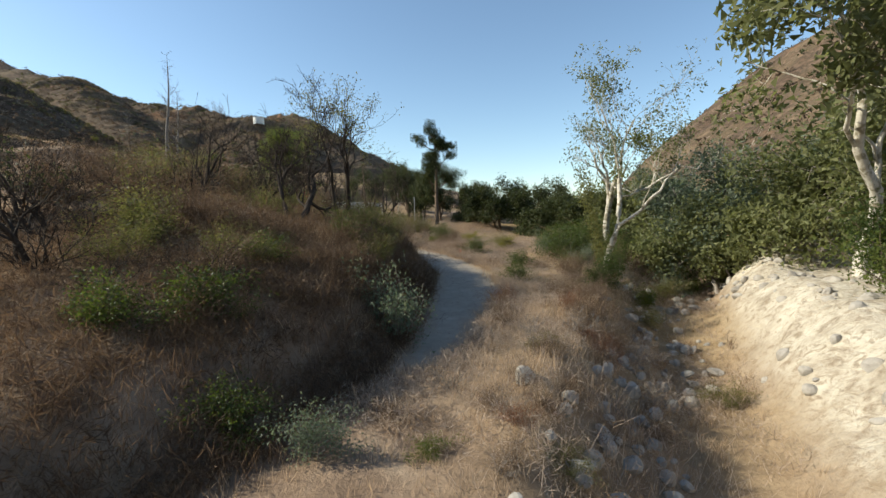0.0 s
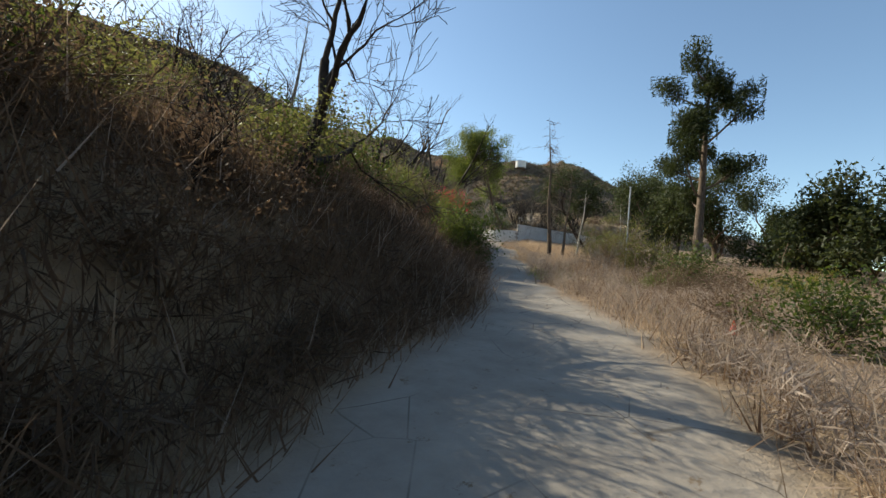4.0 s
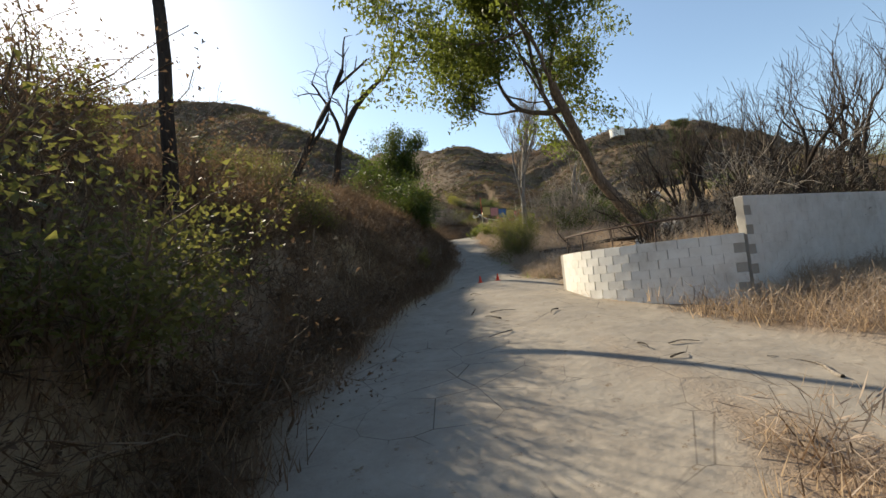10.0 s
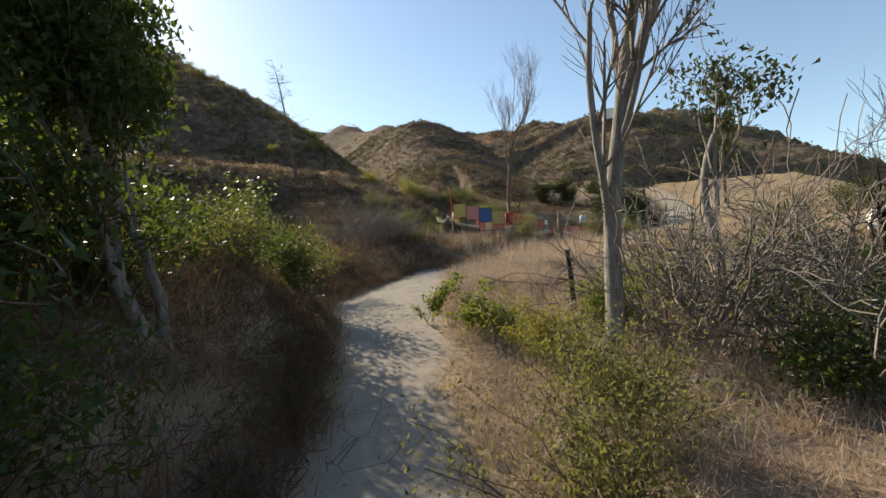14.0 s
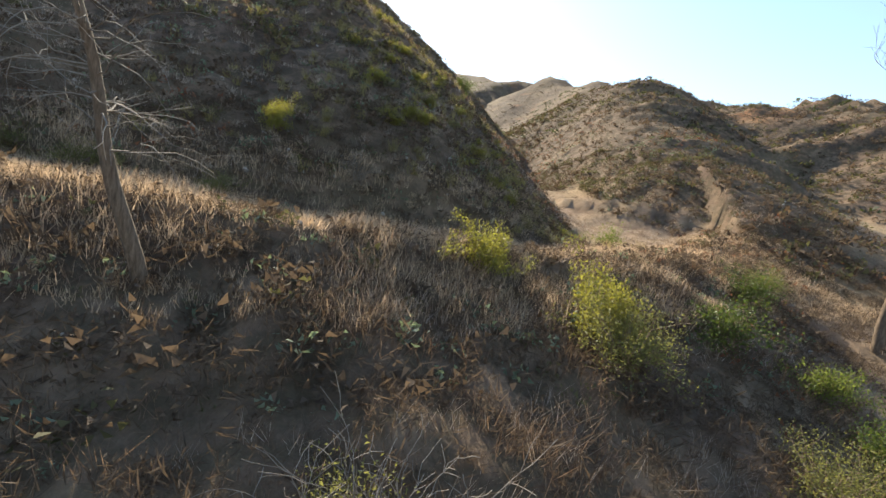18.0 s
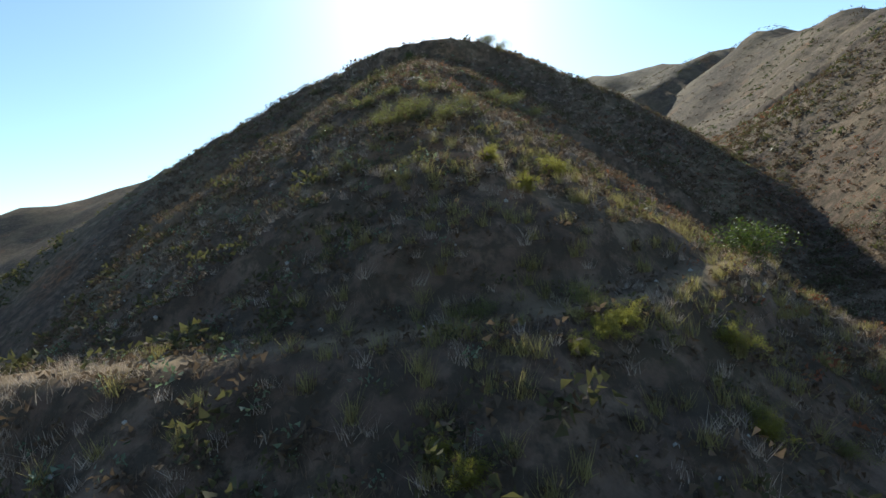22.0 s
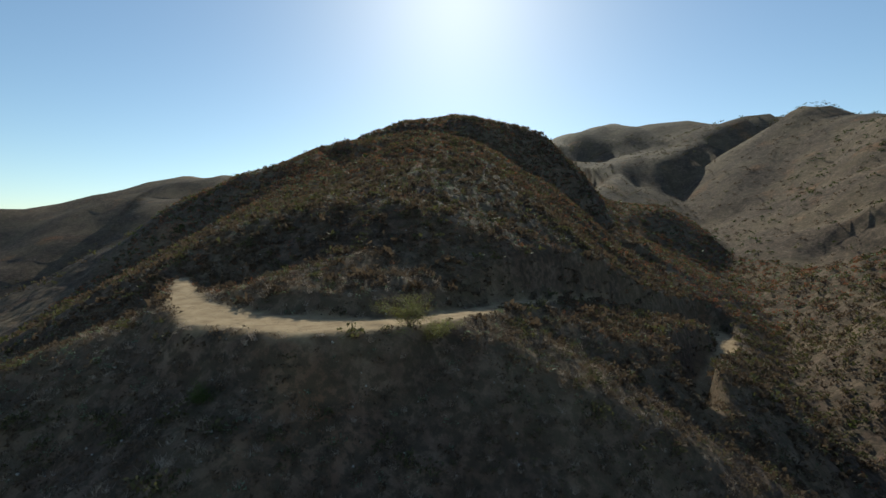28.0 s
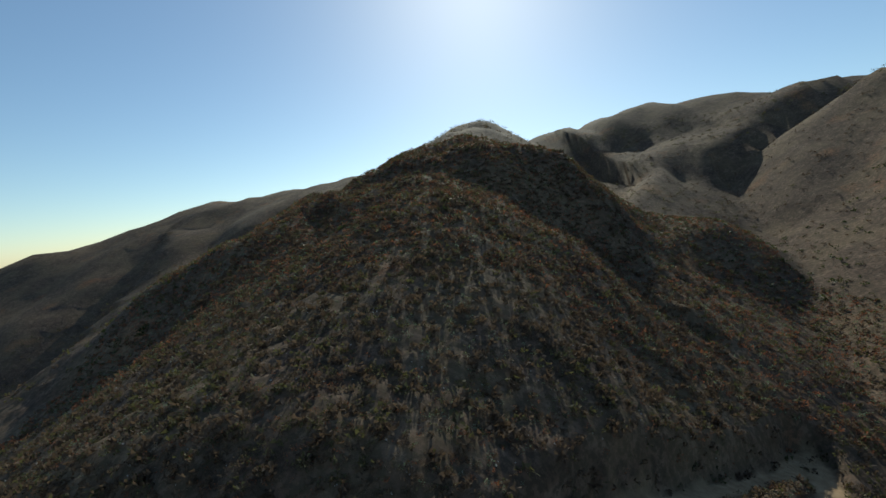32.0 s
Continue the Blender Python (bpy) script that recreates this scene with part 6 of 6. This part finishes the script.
def stuff(name, label, category, data, mat):
    tagged(new(name, mesh_of(name, data[0], data[1], mat)), label, category, kind="stuff")


rg = np.random.default_rng(5)


def by_track(x, y):
    d, s, (_, hw, _) = along(x, y, TRAIL)
    return (d - hw) , s


def beside(r, n, side, reach, t0, t1, near=0.5):
    """n random places on one side of the track between two of its points, thinning out with the distance."""
    line = np.array(TRAIL)[t0:t1, :4]
    s = np.r_[0, np.cumsum(np.hypot(*np.diff(line[:, :2], axis=0).T))]
    f = r.uniform(0, s[-1], n)
    q = np.stack([np.interp(f, s, line[:, k]) for k in range(4)], -1)
    e = np.stack([np.interp(np.minimum(f + 0.5, s[-1]), s, line[:, k]) - np.interp(f - 0.5, s, line[:, k]) for k in range(2)], -1)
    e /= np.linalg.norm(e, axis=1)[:, None] + 1e-9
    d = q[:, 3] + near + reach * r.random(n) ** 1.6
    x, y = q[:, 0] - side * e[:, 1] * d, q[:, 1] + side * e[:, 0] * d
    h, bare, rock, hill = land(x, y)
    ok = (bare < 0.15) & (rock < 0.2) & ~inside(x, y, YARD)
    return np.c_[x, y, h][ok]


def thin(r, x, y, full, none):
    """True more seldom with the distance from the track, from full to none metres."""
    d, _ = by_track(x, y)
    return r.random(len(x)) < np.clip((none - d) / (none - full), 0.0, 1)


def tuft_sheet(name, label, n, area, keep, count, spread, height, width, mat, lean=0.35):
    p = scatter(rg, n, *area, keep)
    k = 0.55 + 1.0 * (0.5 + 0.5 * lattice(p[:, 0], p[:, 1], 3.0)) ** 1.5
    stuff(name, label, "grass", blades(rg, p, count, spread * k, height * k, width, lean), mat)


def patch(x, y, size, level):
    return lattice(x + 31, y - 17, size) > level


tuft_sheet("golden_grass", "golden dry grass tufts along the track and clearing", 26000, (0, 125, -16, 62),
           lambda x, y, h, b, k, g: (b < 0.25) & (k < 0.3) & thin(rg, x, y, 5, 26) & ((by_track(x, y)[1] < 0) | patch(x, y, 5, 0.25)), 15, 0.14, 0.42, 0.006, STRAW)
tuft_sheet("pale_brush", "pale dry stems and brittle weeds", 24000, (0, 120, -16, 64),
           lambda x, y, h, b, k, g: (b < 0.2) & (k < 0.25) & thin(rg, x, y, 5, 30) & patch(x, y, 6, -0.1), 13, 0.2, 0.55, 0.005, STRAW_PALE, 0.5)
tuft_sheet("brown_brush", "dense brown dead brush on the banks", 26000, (0, 118, -10, 76),
           lambda x, y, h, b, k, g: (b < 0.15) & (k < 0.2) & thin(rg, x, y, 5, 24) & ((by_track(x, y)[1] > 0) | patch(x, y, 7, 0.35)), 16, 0.2, 0.6, 0.007, STRAW_BROWN, 0.5)
tuft_sheet("field_grass", "thick pale golden dry grass over the field beside the track", 15000, (50, 84, -6, 30),
           lambda x, y, h, b, k, g: (b < 0.25) & (by_track(x, y)[1] < 0) & thin(rg, x, y, 9, 16), 14, 0.22, 0.42, 0.006, STRAW, 0.6)
tuft_sheet("field_weeds", "tangled pale pinkish dry weeds over the field beside the track", 24000, (34, 110, -8, 58),
           lambda x, y, h, b, k, g: (b < 0.25) & (by_track(x, y)[1] < 0) & thin(rg, x, y, 8, 15) & patch(x, y, 5, -0.3), 14, 0.30, 0.5, 0.005, STRAW_PALE, 0.9)
p = scatter(rg, 1700, 57.5, 67.5, 11.5, 18.5, lambda x, y, h, b, k, g: (b < 0.1) & (by_track(x, y)[0] > 1.2) & (lattice(x, y, 2.6) > -0.45))
stuff("tall_golden_grass", "knee high golden dry grass in front of the block wall", "grass", blades(rg, p, 26, 0.2, 0.85 * rg.uniform(0.5, 1.2, len(p)), 0.006, 0.4), STRAW)
p = beside(rg, 20000, 1, 13, 1, 22, 0.2)
stuff("bank_grass", "dull brown dry grass over the banks of the track", "grass", blades(rg, p, 13, 0.2, 0.42 * rg.uniform(0.6, 1.4, len(p)), 0.006, 0.5), STRAW_BROWN)
p = scatter(rg, 1500, 97, 119, 47, 60, lambda x, y, h, b, k, g: (b < 0.2) & (h < 9.6))
stuff("tall_weeds", "tall dry stalks and weeds around the painted walkways", "weeds", blades(rg, p, 9, 0.14, 1.0 * rg.uniform(0.5, 1.3, len(p)), 0.007, 0.22), STRAW_PALE)
tuft_sheet("green_weeds", "low green weeds along the track edge", 9000, (0, 95, -8, 52),
           lambda x, y, h, b, k, g: (b < 0.6) & (by_track(x, y)[0] < 3.0) & patch(x, y, 3, 0.45), 14, 0.12, 0.28, 0.008, GREEN_GRASS)
tuft_sheet("bench_grass", "golden grass on the sunlit bench", 14000, (60, 135, 66, 84),
           lambda x, y, h, b, k, g: (np.abs(h - 15.2) < 2.2) & (b < 0.7), 14, 0.16, 0.45, 0.008, STRAW)
tuft_sheet("slope_grass", "dry grass and weeds scattered over the hill slope", 20000, (66, 145, 60, 170),
           lambda x, y, h, b, k, g: (b < 0.4) & (h > 8), 9, 0.16, 0.36, 0.009, STRAW_HILL, 0.5)
tuft_sheet("slope_pale_grass", "pale dry weeds scattered over the hill slope", 9000, (70, 145, 66, 100),
           lambda x, y, h, b, k, g: (b < 0.4) & (h > 10) & patch(x, y, 8, 0.1), 9, 0.14, 0.42, 0.008, STRAW_PALE, 0.5)


def clumps(name, label, p, mat, count, size, radius, slim=1.0):
    """Small shrubs as open domes of leaves."""
    n = len(p)
    s = rg.uniform(0.5, 1.5, n)
    c = np.repeat(p, count, 0)
    k = np.repeat(s, count)
    off = rg.normal(0, 1, (len(c), 3))
    off /= np.linalg.norm(off, axis=1)[:, None]
    off *= (rg.random(len(c)) ** 0.5 * radius * k)[:, None]
    off[:, 2] = np.abs(off[:, 2]) * 0.85 + 0.05
    c = c + off
    a = rg.normal(0, 1, (len(c), 3)) + off / radius
    a /= np.linalg.norm(a, axis=1)[:, None]
    b = np.cross(a, rg.normal(0, 1, (len(c), 3)))
    b /= np.linalg.norm(b, axis=1)[:, None] + 1e-9
    q = (size * k * rg.uniform(0.6, 1.4, len(c)))[:, None]
    a, b = a / slim ** 0.7, b * slim
    v = np.stack([c - a * q - b * q * 0.3, c + b * q * 0.8, c + a * q * 1.1 - b * q * 0.2], 1).reshape(-1, 3)
    stuff(name, label, "brush", (v, np.arange(len(v)).reshape(-1, 3)), mat)


def hillside(x, y, h, b, k, g):
    return (b < 0.3) & (g > 0.5)


clumps("bank_brush", "dense dead brown brush on the banks of the track", beside(rg, 11500, 1, 16, 1, 21), LEAF_BROWN, 36, 0.042, 0.4, 0.3)
clumps("bank_dark_brush", "dark tangled brush on the banks of the track", beside(rg, 6500, 1, 13, 1, 21), LEAF_HILL, 40, 0.042, 0.48, 0.3)
clumps("clearing_brush", "brown dry brush over the slope above the clearing", scatter(rg, 10000, 84, 142, 48, 80, lambda x, y, h, b, k, g: b < 0.2), LEAF_HILL, 28, 0.06, 0.42, 0.3)
clumps("field_brush", "pale dry tangled weeds beside the track", beside(rg, 8000, -1, 13, 3, 21), STRAW_PALE, 46, 0.034, 0.42, 0.25)
clumps("ridge_brush", "dark low brush dotted over the ridge beyond the clearing", scatter(rg, 9000, 130, 280, 55, 210, lambda x, y, h, b, k, g: (b < 0.3) & (g > 0.5)), LEAF_HILL, 11, 0.17, 0.62)
clumps("ridge_green_brush", "olive low brush dotted over the ridge beyond the clearing", scatter(rg, 6000, 130, 280, 55, 210, lambda x, y, h, b, k, g: (b < 0.3) & (g > 0.5) & patch(x, y, 20, -0.1)), LEAF_HILL_GREEN, 11, 0.18, 0.7)
near = (55, 165, 64, 225)
p = scatter(rg, 800, 93, 120, 74, 104, lambda x, y, h, b, k, g: hillside(x, y, h, b, k, g) & (rg.random(len(x)) < step(95, 106, x) + 0.25))
stuff("bunch_grass", "yellow green tussocks of bunch grass on the hill slope", "grass", blades(rg, p, 60, 0.11, 0.55 * rg.uniform(0.6, 1.3, len(p)), 0.008, 0.35), TUSSOCK)
p = scatter(rg, 3200, 85, 136, 73, 160, hillside)
stuff("pale_tussocks", "pale grey dry tussocks on the hill slope", "grass", blades(rg, p, 36, 0.12, 0.42 * rg.uniform(0.6, 1.3, len(p)), 0.007, 0.5), STRAW_PALE)
clumps("ridge_side_brush", "dark brush and scrub over the steep ridge beyond the bench", scatter(rg, 6000, -130, 50, 70, 200, lambda x, y, h, b, k, g: g > 0.4), LEAF_HILL_GREEN, 12, 0.22, 0.9)
# shrubs on the hill slope
clumps("slope_brush", "low brown brush over the hill slope", scatter(rg, 22000, 62, 150, 64, 172, hillside), LEAF_HILL, 13, 0.085, 0.45)
clumps("slope_olive_brush", "low olive green brush over the hill slope", scatter(rg, 9000, *near, lambda x, y, h, b, k, g: hillside(x, y, h, b, k, g) & patch(x, y, 16, -0.25)), LEAF_HILL_GREEN, 22, 0.07, 0.5)
clumps("slope_grey_brush", "low grey green sage over the hill slope", scatter(rg, 8000, *near, lambda x, y, h, b, k, g: hillside(x, y, h, b, k, g) & patch(x, y, 12, 0.0)), LEAF_GREYGREEN, 18, 0.06, 0.38)
clumps("slope_rust_brush", "rust red dried buckwheat over the hill slope", scatter(rg, 9000, *near, lambda x, y, h, b, k, g: hillside(x, y, h, b, k, g) & patch(x, y, 14, 0.15)), LEAF_RUST, 14, 0.07, 0.4)
wide = (-250, 480, -140, 660)


def distant(x, y, h, b, k, g):
    return (g > 0.5) & ~((x > -15) & (x < 165) & (y > -30) & (y < 225)) & (np.hypot(x - 100, y - 110) < 430)


clumps("dome_brush", "brown and dark low brush over the broad hill", scatter(rg, 6500, 30, 215, 165, 330, hillside), LEAF_HILL, 12, 0.24, 0.75)
clumps("dome_face_brush", "brown low brush thick over the face of the broad hill", scatter(rg, 5000, 62, 165, 152, 300, hillside), LEAF_HILL, 22, 0.2, 0.7)
clumps("dome_rust_brush", "rust brown dried buckwheat over the broad hill", scatter(rg, 9000, 30, 215, 205, 330, hillside), LEAF_RUST, 12, 0.15, 0.6)
clumps("dome_grey_brush", "low grey green sage over the broad hill", scatter(rg, 7000, 30, 215, 205, 330, hillside), LEAF_GREYGREEN, 12, 0.12, 0.5)
clumps("dome_dark_brush", "dark olive low brush over the broad hill", scatter(rg, 4200, 30, 215, 165, 330, hillside), LEAF_HILL_GREEN, 13, 0.22, 0.8)
clumps("far_brush", "brown brush over the far hills", scatter(rg, 19000, *wide, distant), LEAF_HILL, 13, 0.24, 1.0)
clumps("far_olive_brush", "olive green brush over the far hills", scatter(rg, 16000, *wide, lambda x, y, h, b, k, g: distant(x, y, h, b, k, g) & patch(x, y, 40, -0.3)), LEAF_HILL_GREEN, 14, 0.26, 1.2)
clumps("hill_scrub", "dark scrub over the hills about the canyon", scatter(rg, 9000, -40, 330, -120, 330, lambda x, y, h, b, k, g: distant(x, y, h, b, k, g) & patch(x, y, 25, 0.0)), LEAF_OAK, 14, 0.26, 0.9)
clumps("slope_dark_shrubs", "dark rounded shrubs dotted over the hill slope", scatter(rg, 1500, 72, 150, 84, 190, lambda x, y, h, b, k, g: hillside(x, y, h, b, k, g) & patch(x, y, 9, -0.1)), LEAF_HILL_GREEN, 46, 0.11, 0.75)
rubble = scatter(rg, 2600, 60, 150, 66, 200, hillside)
kit = stone_mesh(31, STONE, 0.28, 1)
kv = np.array([v.co[:] for v in kit.vertices])
kf = np.array([q.vertices[:] for q in kit.polygons])
sz = rg.uniform(0.05, 0.40, len(rubble)) ** 1.4
stuff("slope_rubble", "small pale stones strewn over the hill slope", "stones", (
    (rubble[:, None] + kv[None] * sz[:, None, None]).reshape(-1, 3)[: len(rubble) * len(kv)], (np.arange(len(rubble))[:, None, None] * len(kv) + kf[None]).reshape(-1, 3)), STONE)
